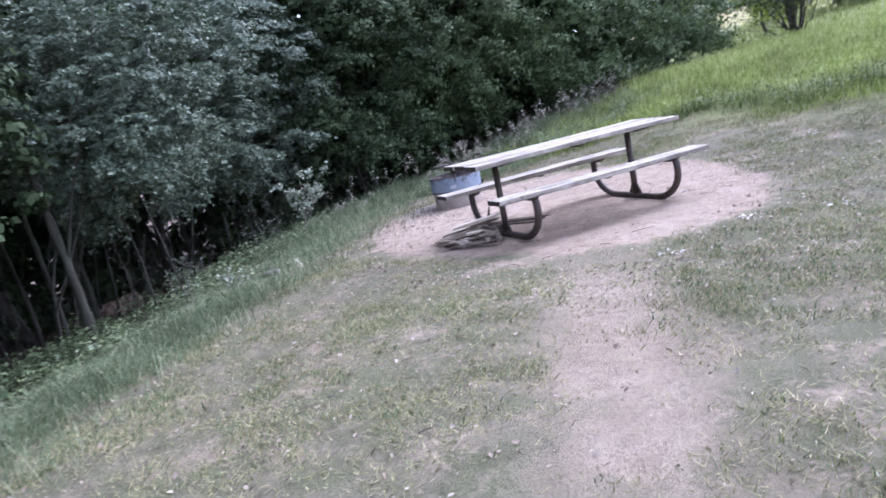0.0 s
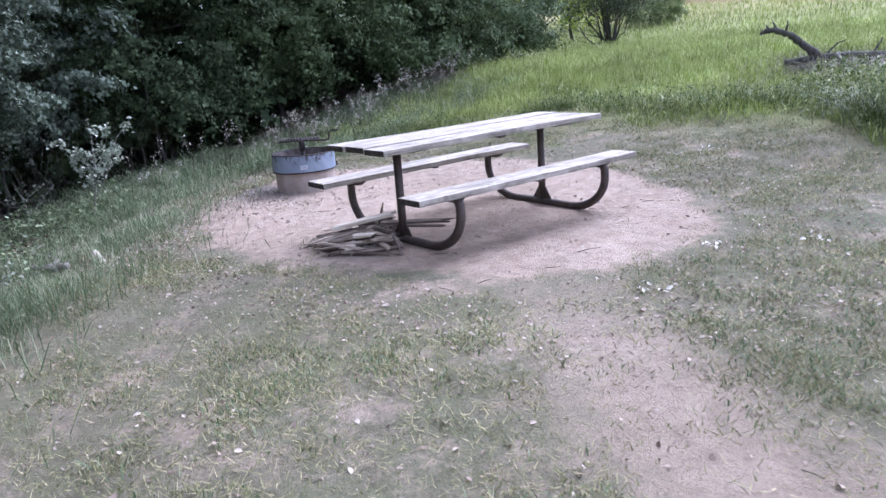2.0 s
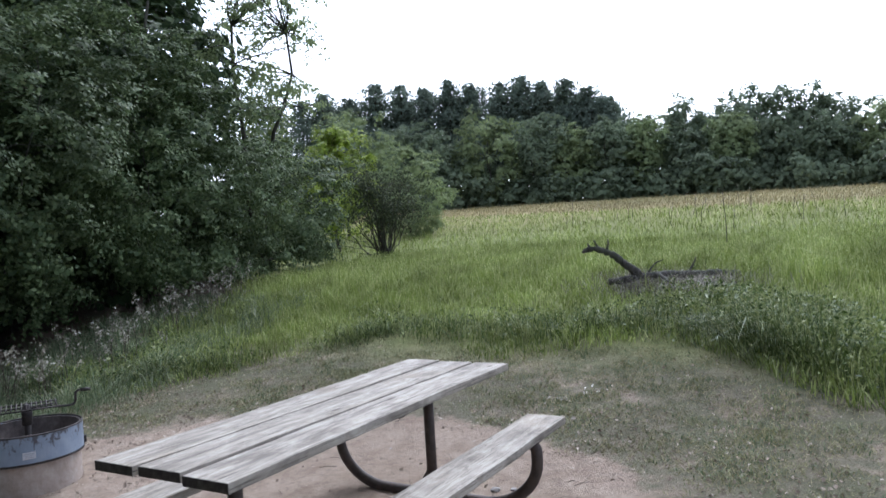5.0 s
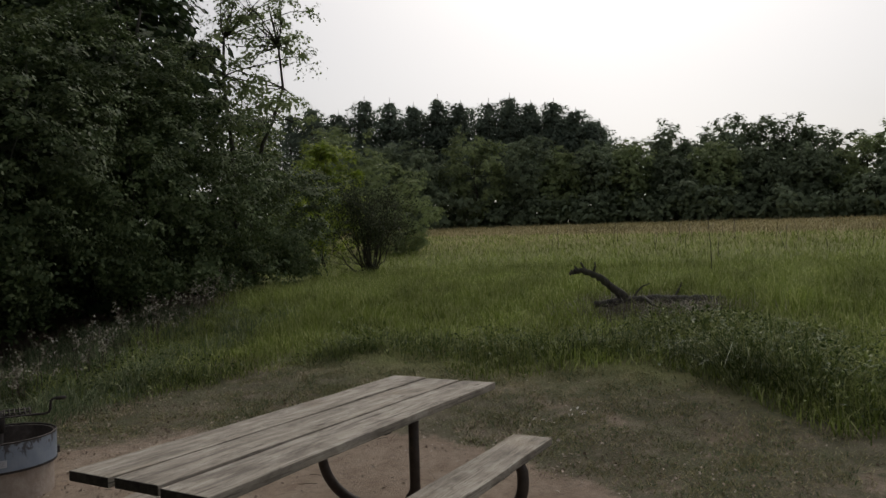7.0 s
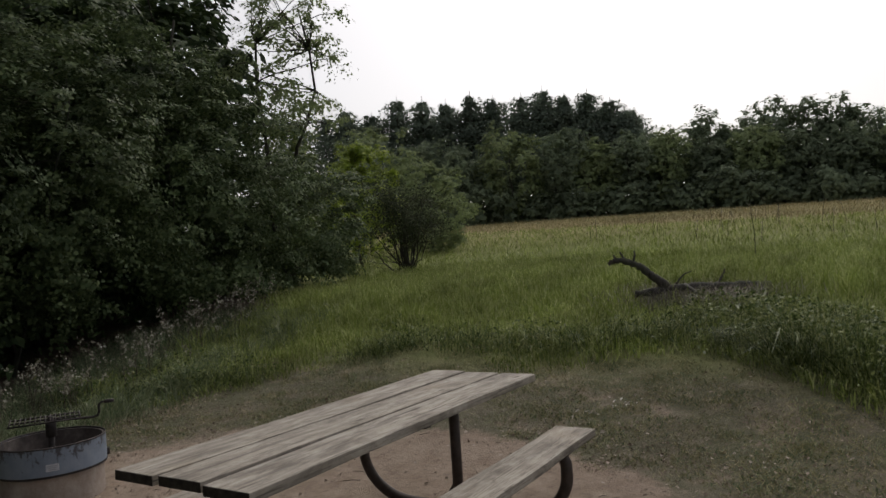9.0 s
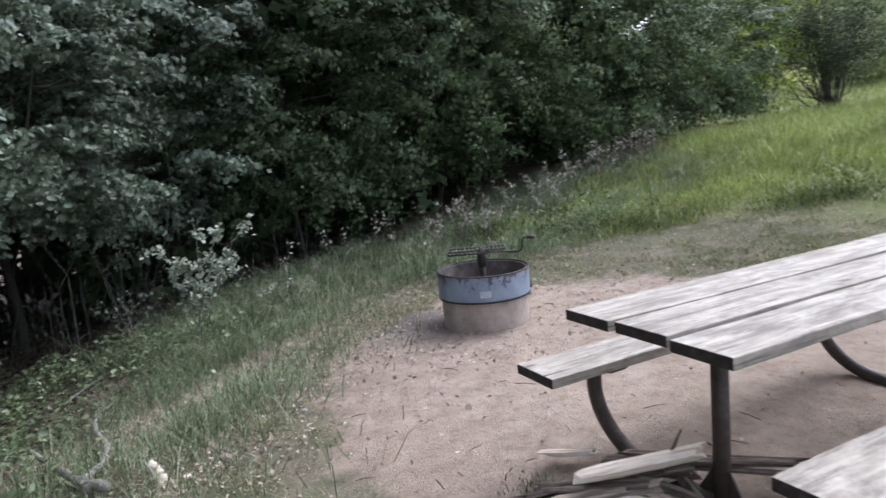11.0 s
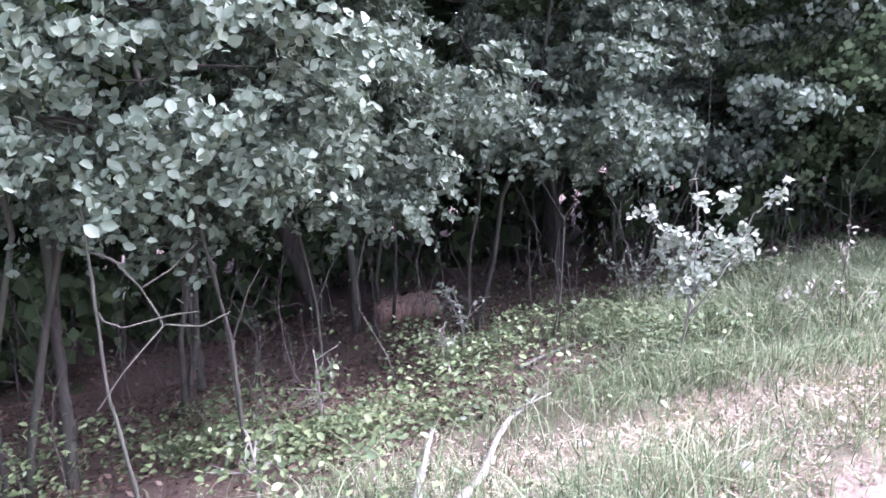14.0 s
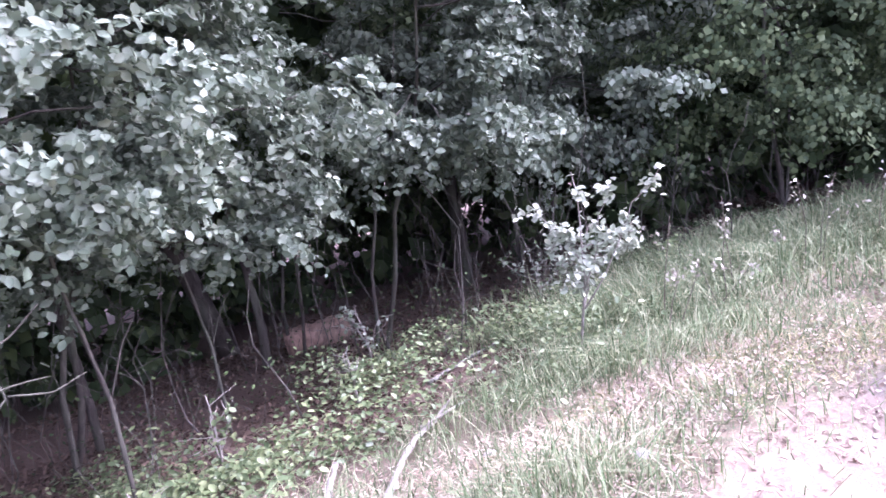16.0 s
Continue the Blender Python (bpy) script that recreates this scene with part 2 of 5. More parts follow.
def plank_material():
    b = Nodes("weathered_plank")
    shift = b.n.new("ShaderNodeVectorMath")
    shift.operation = "ADD"
    b.l.new(b.tex.outputs["Object"], shift.inputs[0])
    w = b.n.new("ShaderNodeCombineXYZ")
    b.l.new(b.math("MULTIPLY", b.info.outputs["Random"], 7.0), w.inputs[0])
    b.l.new(b.math("MULTIPLY", b.info.outputs["Random"], 31.0), w.inputs[1])
    b.l.new(w.outputs[0], shift.inputs[1])
    v = shift.outputs[0]
    grain = b.noise(110.0, b.mapped(v, (1, 0.035, 1)), 5.0, 0.7, 0.3)
    band = b.noise(22.0, b.mapped(v, (1, 0.06, 1)), 5.0, 0.65, 0.5)
    blotch = b.noise(5.0, b.mapped(v, (1.6, 0.7, 1)), 7.0, 0.75, 0.4)
    col = b.ramp(band, (0.32, (0.2, 0.178, 0.152)), (0.5, (0.315, 0.28, 0.232)), (0.7, (0.44, 0.395, 0.33)))
    col = b.mix(b.ramp(blotch, (0.48, 0.0), (0.62, 0.6)), col, (0.54, 0.495, 0.425))
    col = b.mix(b.ramp(blotch, (0.36, 0.65), (0.46, 0.0)), col, (0.15, 0.13, 0.11))
    col = b.mix(b.ramp(grain, (0.36, 0.8), (0.48, 0.0)), col, (0.1, 0.085, 0.07))
    col = b.mix(b.ramp(b.noise(1.7, v, 4.0), (0.55, 0.0), (0.75, 0.3)), col, (0.4, 0.31, 0.2))
    # long drying cracks and small black specks
    crack = b.noise(34.0, b.mapped(v, (1, 0.018, 1)), 3.0, 0.5, 0.2)
    col = b.mix(b.ramp(crack, (0.26, 0.9), (0.31, 0.0)), col, (0.05, 0.042, 0.036))
    col = b.mix(b.ramp(b.noise(48.0, b.mapped(v, (1, 0.35, 1)), 4.0, 0.7), (0.66, 0.0), (0.72, 0.75)), col, (0.09, 0.078, 0.066))
    cell = b.n.new("ShaderNodeTexVoronoi")
    cell.inputs["Scale"].default_value = 1.0
    b.l.new(b.mapped(v, (8.0, 2.6, 0.4)), cell.inputs["Vector"])
    col = b.mix(b.ramp(cell.outputs["Distance"], (0.06, 0.8), (0.13, 0.0)), col, (0.09, 0.07, 0.055))
    b.bump(b.math("ADD", grain, crack), 0.6, 0.004)
    return b.done(col, 0.8, 0.0, 0.25)


def mottled(name, stops, scale, rough, metal=0.0, depth=0.004, spec=0.5):
    b = Nodes(name)
    f = b.noise(scale, b.tex.outputs["Object"], 6.0, 0.7)
    b.bump(b.noise(scale * 6, b.tex.outputs["Object"], 4.0), 0.4, depth)
    return b.done(b.ramp(f, *stops), rough, metal, spec)


def grained(name, dark, mid, light):
    """Split wood: long fibres, darker cracks and stains."""
    b = Nodes(name)
    obj = b.tex.outputs["Object"]
    v = b.n.new("ShaderNodeVectorMath")
    v.operation = "ADD"
    b.l.new(obj, v.inputs[0])
    b.l.new(b.info.outputs["Random"], v.inputs[1])
    fibre = b.noise(70.0, b.mapped(v.outputs[0], (0.06, 1, 1)), 5.0, 0.7, 0.3)
    stain = b.noise(9.0, b.mapped(v.outputs[0], (0.5, 1, 1)), 4.0, 0.65)
    col = b.ramp(fibre, (0.34, dark), (0.5, mid), (0.68, light))
    col = b.mix(b.ramp(stain, (0.52, 0.0), (0.7, 0.35)), col, dark)
    b.bump(fibre, 0.8, 0.006)
    return b.done(col, 0.85, 0.0, 0.2)


GROUND = ground_material()
PLANK = plank_material()
END_GRAIN = mottled("rotten_end_grain", ((0.3, (0.025, 0.02, 0.017)), (0.6, (0.07, 0.058, 0.048)), (0.8, (0.16, 0.135, 0.115))), 25.0, 0.9, 0.0, 0.004, 0.2)
STEEL_BROWN = mottled("brown_painted_pipe", ((0.35, (0.045, 0.033, 0.027)), (0.6, (0.08, 0.06, 0.049)), (0.75, (0.16, 0.11, 0.08))), 18.0, 0.6, 0.1)


def band_material():
    b = Nodes("blue_painted_steel")
    obj = b.tex.outputs["Object"]
    sep = b.n.new("ShaderNodeSeparateXYZ")
    b.l.new(obj, sep.inputs[0])
    paint = b.ramp(b.noise(7.0, obj, 5.0, 0.65), (0.3, (0.175, 0.215, 0.275)), (0.55, (0.235, 0.282, 0.35)), (0.8, (0.31, 0.35, 0.41)))
    # heat-flaked paint: most of it just under the rim
    top = b.math("MULTIPLY", b.math("SUBTRACT", sep.outputs["Z"], 0.33), 1.3)
    flake = b.ramp(b.math("ADD", b.noise(22.0, b.mapped(obj, (1, 1, 0.5)), 6.0, 0.7, 0.5), top), (0.55, 0.0), (0.62, 0.9))
    fleck = b.ramp(b.noise(45.0, obj, 4.0, 0.7), (0.66, 0.0), (0.7, 0.7))
    col = b.mix(b.math("MAXIMUM", flake, fleck), paint, (0.06, 0.055, 0.06))
    b.bump(flake, 0.3, 0.002)
    return b.done(col, 0.5, 0.1)


STEEL_BLUE = band_material()
STEEL_SOOT = mottled("sooty_iron", ((0.35, (0.02, 0.018, 0.017)), (0.7, (0.07, 0.055, 0.05))), 20.0, 0.7, 0.3)
STEEL_RUST = mottled("rusted_inside", ((0.35, (0.05, 0.042, 0.04)), (0.55, (0.12, 0.1, 0.09)), (0.75, (0.22, 0.19, 0.175))), 8.0, 0.85, 0.1)
CONCRETE = mottled("stained_concrete", ((0.3, (0.26, 0.205, 0.165)), (0.52, (0.37, 0.31, 0.265)), (0.75, (0.48, 0.43, 0.385))), 7.0, 0.9, 0.0, 0.01, 0.2)
ASH = mottled("grey_ash", ((0.3, (0.05, 0.045, 0.04)), (0.7, (0.25, 0.23, 0.22))), 14.0, 1.0, 0.0, 0.02, 0.1)
LETTER = mottled("faded_lettering", ((0.3, (0.25, 0.27, 0.32)), (0.7, (0.4, 0.42, 0.46))), 60.0, 0.6)
PLATE = mottled("scratched_plate", ((0.3, (0.42, 0.45, 0.52)), (0.7, (0.62, 0.64, 0.68))), 40.0, 0.4, 0.5)
SPLIT = grained("split_wood", (0.4, 0.3, 0.2), (0.68, 0.59, 0.47), (0.8, 0.74, 0.64))
SPLIT_DARK = grained("weathered_split_wood", (0.03, 0.024, 0.02), (0.13, 0.1, 0.078), (0.33, 0.27, 0.21))
SLAB = grained("grey_brown_slab", (0.1, 0.075, 0.055), (0.3, 0.24, 0.18), (0.5, 0.43, 0.335))
STONE = mottled("pale_stone", ((0.3, (0.26, 0.24, 0.22)), (0.7, (0.44, 0.41, 0.38))), 12.0, 0.85, 0.0, 0.006, 0.3)

# ---- mesh helpers ----
rng = np.random.default_rng(7)


def fast_mesh(name, verts, faces, mats, smooth=False):
    """A mesh from an array of places and arrays of triangles or quads."""
    groups = [np.asarray(f, dtype=np.int32) for f in (faces if isinstance(faces, list) else [faces]) if len(f)]
    me = bpy.data.meshes.new(name)
    verts = np.asarray(verts, dtype=np.float32)
    me.vertices.add(len(verts))
    me.vertices.foreach_set("co", verts.ravel())
    totals = np.concatenate([np.full(len(g), g.shape[1], dtype=np.int32) for g in groups])
    index = np.concatenate([g.ravel() for g in groups])
    me.loops.add(len(index))
    me.loops.foreach_set("vertex_index", index)
    me.polygons.add(len(totals))
    me.polygons.foreach_set("loop_start", np.concatenate([[0], np.cumsum(totals)[:-1]]).astype(np.int32))
    me.polygons.foreach_set("use_smooth", np.full(len(totals), smooth))
    for m in mats if isinstance(mats, (list, tuple)) else [mats]:
        me.materials.append(m)
    me.update(calc_edges=True)
    return me


def part(name, data, material, parent=None, label=""):
    """Links a bmesh, a mesh or (verts, faces) as one object under a thing."""
    if isinstance(data, bmesh.types.BMesh):
        me = bpy.data.meshes.new(name)
        data.to_mesh(me)
        data.free()
        me.materials.append(material)
    elif isinstance(data, tuple):
        me = fast_mesh(name, data[0], data[1], material, len(data) < 3)
    else:
        me = data
    ob = new(name, me)
    if parent:
        ob.parent = parent
    return tagged(ob, label=label)


def empty(name, place, turn=0.0):
    ob = new(name)
    ob.empty_display_size = 0.1
    ob.matrix_world = pose(*place, 0, 0, turn)
    return ob


def box(bm, sx, sy, sz, m=Matrix(), bevel=0.0):
    r = bmesh.ops.create_cube(bm, size=1.0, matrix=m @ Matrix.Diagonal((sx, sy, sz, 1)))
    if bevel:
        edges = {e for v in r["verts"] for e in v.link_edges}
        bmesh.ops.bevel(bm, geom=list(edges), offset=bevel, segments=2, affect="EDGES", profile=0.6)


def tube(points, radii, sides=6):
    """Places and quads of a round, tapered tube along points, closed at both ends."""
    p = np.asarray(points, dtype=float)
    r = np.broadcast_to(np.asarray(radii, dtype=float), (len(p),))
    d = np.gradient(p, axis=0)
    d /= np.linalg.norm(d, axis=1)[:, None] + 1e-9
    u = np.zeros_like(d)
    first = np.array([0.0, 0.0, 1.0]) if abs(d[0, 2]) < 0.8 else np.array([1.0, 0.0, 0.0])
    for i in range(len(p)):
        first = first - d[i] * (first @ d[i])
        first /= np.linalg.norm(first) + 1e-9
        u[i] = first
    w = np.cross(d, u)
    a = np.arange(sides) * 2 * np.pi / sides
    ring = p[:, None] + r[:, None, None] * (np.cos(a)[None, :, None] * u[:, None] + np.sin(a)[None, :, None] * w[:, None])
    verts = np.concatenate([ring.reshape(-1, 3), p[:1], p[-1:]])
    i, j = np.meshgrid(np.arange(len(p) - 1), np.arange(sides), indexing="ij")
    k = (j + 1) % sides
    quads = np.stack([i * sides + j, i * sides + k, (i + 1) * sides + k, (i + 1) * sides + j], -1).reshape(-1, 4)
    j, k = np.arange(sides), (np.arange(sides) + 1) % sides
    n, last = len(verts), (len(p) - 1) * sides
    tris = np.concatenate([np.stack([k, j, np.full(sides, n - 2)], -1), np.stack([last + j, last + k, np.full(sides, n - 1)], -1)])
    return verts, quads, tris


def joined(pieces):
    """Several (verts, quads, tris) as one (verts, [quads, tris])."""
    vs, qs, ts, at = [], [], [], 0
    for v, q, t in pieces:
        vs.append(v), qs.append(q + at), ts.append(t + at)
        at += len(v)
    return np.concatenate(vs), [np.concatenate(qs), np.concatenate(ts)]


def unit(a):
    return a / (np.linalg.norm(a, axis=-1, keepdims=True) + 1e-9)


def leaf_cloud(points, normals, size, wide=0.72, fine=True):
    """Many small leaves as one array: folded ovals, or diamonds where they stay far off."""
    n = len(points)
    nor = unit(normals)
    along = unit(np.cross(nor, rng.normal(size=(n, 3))))
    side = np.cross(nor, along)
    s = np.broadcast_to(size, (n,))[:, None]
    if fine:
        plan = ((0, 0, 0), (0.36, 0.5, 0.10), (0.72, 0.42, 0.08), (1, 0, -0.05), (0.72, -0.42, 0.08), (0.36, -0.5, 0.10))
        quads = np.array([[0, 1, 2, 3], [0, 3, 4, 5]])
    else:
        plan = ((0, 0, 0), (0.5, 0.5, 0.06), (1, 0, 0), (0.5, -0.5, 0.06))
        quads = np.array([[0, 1, 2, 3]])
    v = np.stack([points + s * ((a - 0.5) * along + b * wide * side + c * nor) for a, b, c in plan], 1)
    f = (np.arange(n)[:, None, None] * len(plan) + quads[None]).reshape(-1, 4)
    return v.reshape(-1, 3), f


def blades(points, height, width, lean=0.35, bent=0.3):
    """Grass blades: two bent segments each, five corners."""
    n = len(points)
    a = rng.uniform(0, 2 * np.pi, n)
    side = np.stack([np.cos(a), np.sin(a), np.zeros(n)], -1)
    b = rng.uniform(0, 2 * np.pi, n)
    over = np.stack([np.cos(b), np.sin(b), np.zeros(n)], -1) * (np.abs(rng.normal(0, lean, n)) * height)[:, None]
    up = np.array([0, 0, 1.0]) * np.asarray(height)[:, None]
    w = np.broadcast_to(width, (n,))[:, None] * 0.5
    p0 = points - np.array([0, 0, 0.01])
    mid, tip = points + 0.55 * up + 0.4 * over, points + up * (1 - bent * rng.uniform(0, 1, n))[:, None] + 1.2 * over
    v = np.stack([p0 - side * w, p0 + side * w, mid + side * w * 0.8, mid - side * w * 0.8, tip], 1).reshape(-1, 3)
    i = np.arange(n)[:, None] * 5
    return v, [i + np.array([[0, 1, 2, 3]]), i + np.array([[3, 2, 4]])]


# ---- ground ----
def softplus(a, w=0.5):
    return w * np.logaddexp(0, np.asarray(a) / w)


def height(x, y):
    """The lie of the land: a level pad, a bank falling to the wood, a meadow rising to the far trees."""
    x, y = np.asarray(x, dtype=float), np.asarray(y, dtype=float)
    fall = softplus(-0.57 * x - 0.82 * y - 2.0)
    z = -7 * (1 - np.exp(-0.2 * fall / 7))
    v = y - 0.42 * np.clip(x, -60, 60) * np.clip((y - 10) / 30, 0, 1)
    z = z + 0.17 * softplus(y - 3.0) - 0.135 * softplus(y - 8) + 0.035 * (v - y) + 0.026 * softplus(v - 20, 2) - 0.061 * softplus(v - 110, 8)
    bumpy = np.sin(1.7 * x + 0.6) * np.sin(1.3 * y + 1.1) + 0.6 * np.sin(3.1 * x - 1.9 * y) + 0.4 * np.sin(5.3 * y + 2.7 * x)
    calm = 1 - 0.85 * np.exp(-(((x + 0.8) / 3.2) ** 2 + ((y - 1.3) / 2.4) ** 2) ** 2)
    return z + 0.018 * bumpy * calm


def on_ground(x, y, lift=0.0):
    x, y = np.asarray(x, dtype=float), np.asarray(y, dtype=float)
    return np.stack([x, y, height(x, y) + lift], -1)


def steps(lo, hi, fine, reach, ends):
    mid = np.arange(lo, hi + fine, fine)
    grow = [fine]
    while sum(grow) < reach:
        grow.append(grow[-1] * ends)
    out = np.cumsum(grow)
    return np.concatenate([(lo - out)[::-1], mid, hi + out])


gx, gy = steps(-7.0, 7.5, 0.13, 3000, 1.16), steps(-5.0, 8.0, 0.13, 3000, 1.16)
GX, GY = np.meshgrid(gx, gy, indexing="ij")
gv = on_ground(GX, GY).reshape(-1, 3)
gi, gj = np.meshgrid(np.arange(len(gx) - 1), np.arange(len(gy) - 1), indexing="ij")
a0 = (gi * len(gy) + gj).ravel()
ground = new("ground", fast_mesh("ground", gv, np.stack([a0, a0 + len(gy), a0 + len(gy) + 1, a0 + 1], -1), GROUND, True))
tagged(ground, "bare sandy campsite soil and worn turf rising into a meadow", "ground", kind="structure")


def smooth_noise(x, y, scale, seed):
    """Cheap wavy noise between -1 and 1 for uneven edges and densities."""
    r = np.random.default_rng(seed)
    out = 0
    for k in range(5):
        a, p = r.uniform(0, 2 * np.pi), r.uniform(0, 6.28)
        f = scale * r.uniform(0.6, 1.9)
        out = out + np.sin(f * (np.cos(a) * x + np.sin(a) * y) + p)
    return out / 3


def patchy(x, y):
    """Uneven wear of the turf at three sizes, about -1 to 1."""
    return 0.5 * smooth_noise(x, y, 2.1, 81) + 0.5 * smooth_noise(x, y, 5.5, 82) + 0.45 * smooth_noise(x, y, 13.0, 83)


def bareness(x, y):
    """1 on the bare pad and the worn strip, 0 on full turf."""
    pad = np.hypot((x + 1.0) / 2.85, (y - 1.35) / 2.05) + 0.07 * smooth_noise(x, y, 2.2, 3) + 0.05 * smooth_noise(x, y, 7.0, 4)
    u, v = 0.863 * (x - 3.1) - 0.505 * (y + 0.62), 0.505 * (x - 3.1) + 0.863 * (y + 0.62)
    strip = np.hypot(u / 2.5, v / 0.6) + 0.3 * patchy(x, y)
    return np.clip(np.maximum((1.08 - pad) / 0.16, 0.62 * (1.25 - strip) / 0.8), 0, 1)


def bank(x, y):
    return -0.57 * x - 0.82 * y


def edge(x, y):
    """Distance towards the wood: about 2 where the turf ends, 3 to 4 under the first leaves."""
    return np.maximum(bank(x, y), 2.3 + (-5.0 - 0.35 * np.clip(y - 3, 0, 9) - x))


def meadow_start(x):
    """Where the long grass begins, going up the slope."""
    return 5.3 + np.minimum(0, 0.95 * (x + 2.6)) - 0.8 * np.clip(x - 0.4, 0, 1.8) + 0.3 * np.clip(x - 2.6, 0, 8)


def slivers(points, height_each, width, lean):
    """Very short grass: one leaning triangle for each blade."""
    n = len(points)
    a, b = rng.uniform(0, 2 * np.pi, (2, n))
    side = np.stack([np.cos(a), np.sin(a), 0 * a], -1) * (0.5 * np.asarray(width))[:, None]
    over = np.stack([np.cos(b), np.sin(b), 0 * b], -1) * (rng.uniform(0.3, 1, n) * lean)[:, None]
    p = points - np.array([0, 0, 0.004])
    tip = points + over + np.array([0, 0, 1.0]) * np.asarray(height_each)[:, None]
    return np.stack([p - side, p + side, tip], 1).reshape(-1, 3), [np.arange(3 * n).reshape(-1, 3)]


# ---- picnic table ----
TABLE_LONG = 2.25


def plank_mesh(wide, long, thick, seed):
    """A sawn board, lengthwise in y, with worn, slightly uneven edges."""
    r = np.random.default_rng(seed)
    bm = bmesh.new()
    box(bm, wide, long, thick, bevel=0.005)
    cuts = [e for e in bm.edges if abs(e.verts[0].co.y - e.verts[1].co.y) > long * 0.8]
    bmesh.ops.subdivide_edges(bm, edges=cuts, cuts=12, use_grid_fill=True)
    ph = r.uniform(0, 6, 4)
    for v in bm.verts:
        side = 1 if v.co.x > 0 else -1
        v.co.x += 0.0025 * math.sin(7 * v.co.y + ph[0] + side) + 0.0012 * math.sin(23 * v.co.y + ph[1] * side)
        v.co.z += 0.0025 * math.sin(2.1 * v.co.y + ph[2]) + 0.0015 * math.sin(5 * v.co.x / wide + ph[3])
    for f in bm.faces:
        f.material_index = 1 if abs(f.normal.y) > 0.7 else 0
    return bm


def pipe_mesh(points, radius, sides=14):
    return joined([tube(points, radius, sides)])


def picnic_table():
    t = empty("picnic_table", (0, 0, 0))
    tagged(t, "weathered grey plank picnic table with benches on brown pipe hoops", "picnic table")
    for k, x in enumerate((-0.2505, 0.0, 0.2505)):
        p = part("tabletop_plank", plank_mesh(0.231, TABLE_LONG + (0.012, -0.01, 0.0)[k], 0.04, 10 + k), PLANK, t, "weathered silver-grey board")
        p.location = (x, TABLE_LONG / 2, 0.74)
        p.data.materials.append(END_GRAIN)
    for k, x in enumerate((-0.612, 0.597)):
        p = part("bench_plank", plank_mesh(0.24, TABLE_LONG, 0.042, 20 + k), PLANK, t, "weathered bench board")
        p.location = (x, TABLE_LONG / 2, 0.436)
        p.data.materials.append(END_GRAIN)
    for y in (0.36, 1.88):
        hoop = []
        for side, q in ((-1, range(13)), (1, range(12, -1, -1))):
            for i in q:
                a = math.pi / 2 * i / 12
                hoop.append((side * (0.33 + 0.355 * math.cos(a)), y, 0.3 - 0.272 * math.sin(a)))
        hoop = [(-0.665, y, 0.412), (-0.683, y, 0.36)] + hoop + [(0.683, y, 0.36), (0.655, y, 0.412)]
        part("hoop", pipe_mesh(hoop, 0.032), STEEL_BROWN, t, "bent brown pipe hoop carrying both benches")
        part("post", pipe_mesh([(0, y, 0.05), (0, y, 0.3), (0, y, 0.715)], 0.031), STEEL_BROWN, t)
        bm = bmesh.new()
        prof = [(-0.11, 0.052), (0.11, 0.052), (0.034, 0.17), (-0.034, 0.17)]
        lo = [bm.verts.new((a, y - 0.004, z)) for a, z in prof]
        hi = [bm.verts.new((a, y + 0.004, z)) for a, z in prof]
        bm.faces.new(lo), bm.faces.new(hi[::-1])
        for i in range(4):
            bm.faces.new((lo[i], hi[i], hi[(i + 1) % 4], lo[(i + 1) % 4]))
        part("gusset", bm, STEEL_BROWN, t)
        for name, x, half, z in (("top_bracket", 0, 0.34, 0.719), ("bench_bracket", -0.606, 0.11, 0.414), ("bench_bracket", 0.597, 0.11, 0.414)):
            bm = bmesh.new()
            prof = [(-half, 0), (half, 0), (half, -0.008), (half * 0.55, -0.034), (-half * 0.55, -0.034), (-half, -0.008)]
            lo = [bm.verts.new((x + a, y - 0.024, z + b)) for a, b in prof]
            hi = [bm.verts.new((x + a, y + 0.024, z + b)) for a, b in prof]
            bm.faces.new(lo), bm.faces.new(hi[::-1])
            for i in range(6):
                bm.faces.new((lo[i], hi[i], hi[(i + 1) % 6], lo[(i + 1) % 6]))
            part(name, bm, STEEL_BROWN, t)
    bm = bmesh.new()
    box(bm, 0.66, 0.05, 0.02, Matrix.Translation((0, TABLE_LONG / 2, 0.709)), 0.004)
    part("cleat", bm, STEEL_BROWN, t)
    for x in (-0.612, 0.597):
        bm = bmesh.new()
        box(bm, 0.2, 0.045, 0.016, Matrix.Translation((x, TABLE_LONG / 2, 0.406)), 0.004)
        part("cleat", bm, STEEL_BROWN, t)
    return t


picnic_table()


# ---- fire ring ----
def ring_mesh(r_out, r_in, z0, z1, seg=64, wob=0.0):
    """An open ring with thickness; wob makes it slightly out of round."""
    a = np.arange(seg) * 2 * np.pi / seg
    w = 1 + wob * (np.sin(2 * a + 0.5) + 0.5 * np.sin(5 * a))
    def circle(r, z):
        return np.stack([r * w * np.cos(a), r * w * np.sin(a), np.full(seg, z)], -1)
    v = np.concatenate([circle(r_out, z0), circle(r_out, z1), circle(r_in, z1), circle(r_in, z0)])
    i, k = np.arange(seg), (np.arange(seg) + 1) % seg
    f = np.concatenate([np.stack([q * seg + i, q * seg + k, ((q + 1) % 4) * seg + k, ((q + 1) % 4) * seg + i], -1) for q in range(4)])
    return v, [f], False


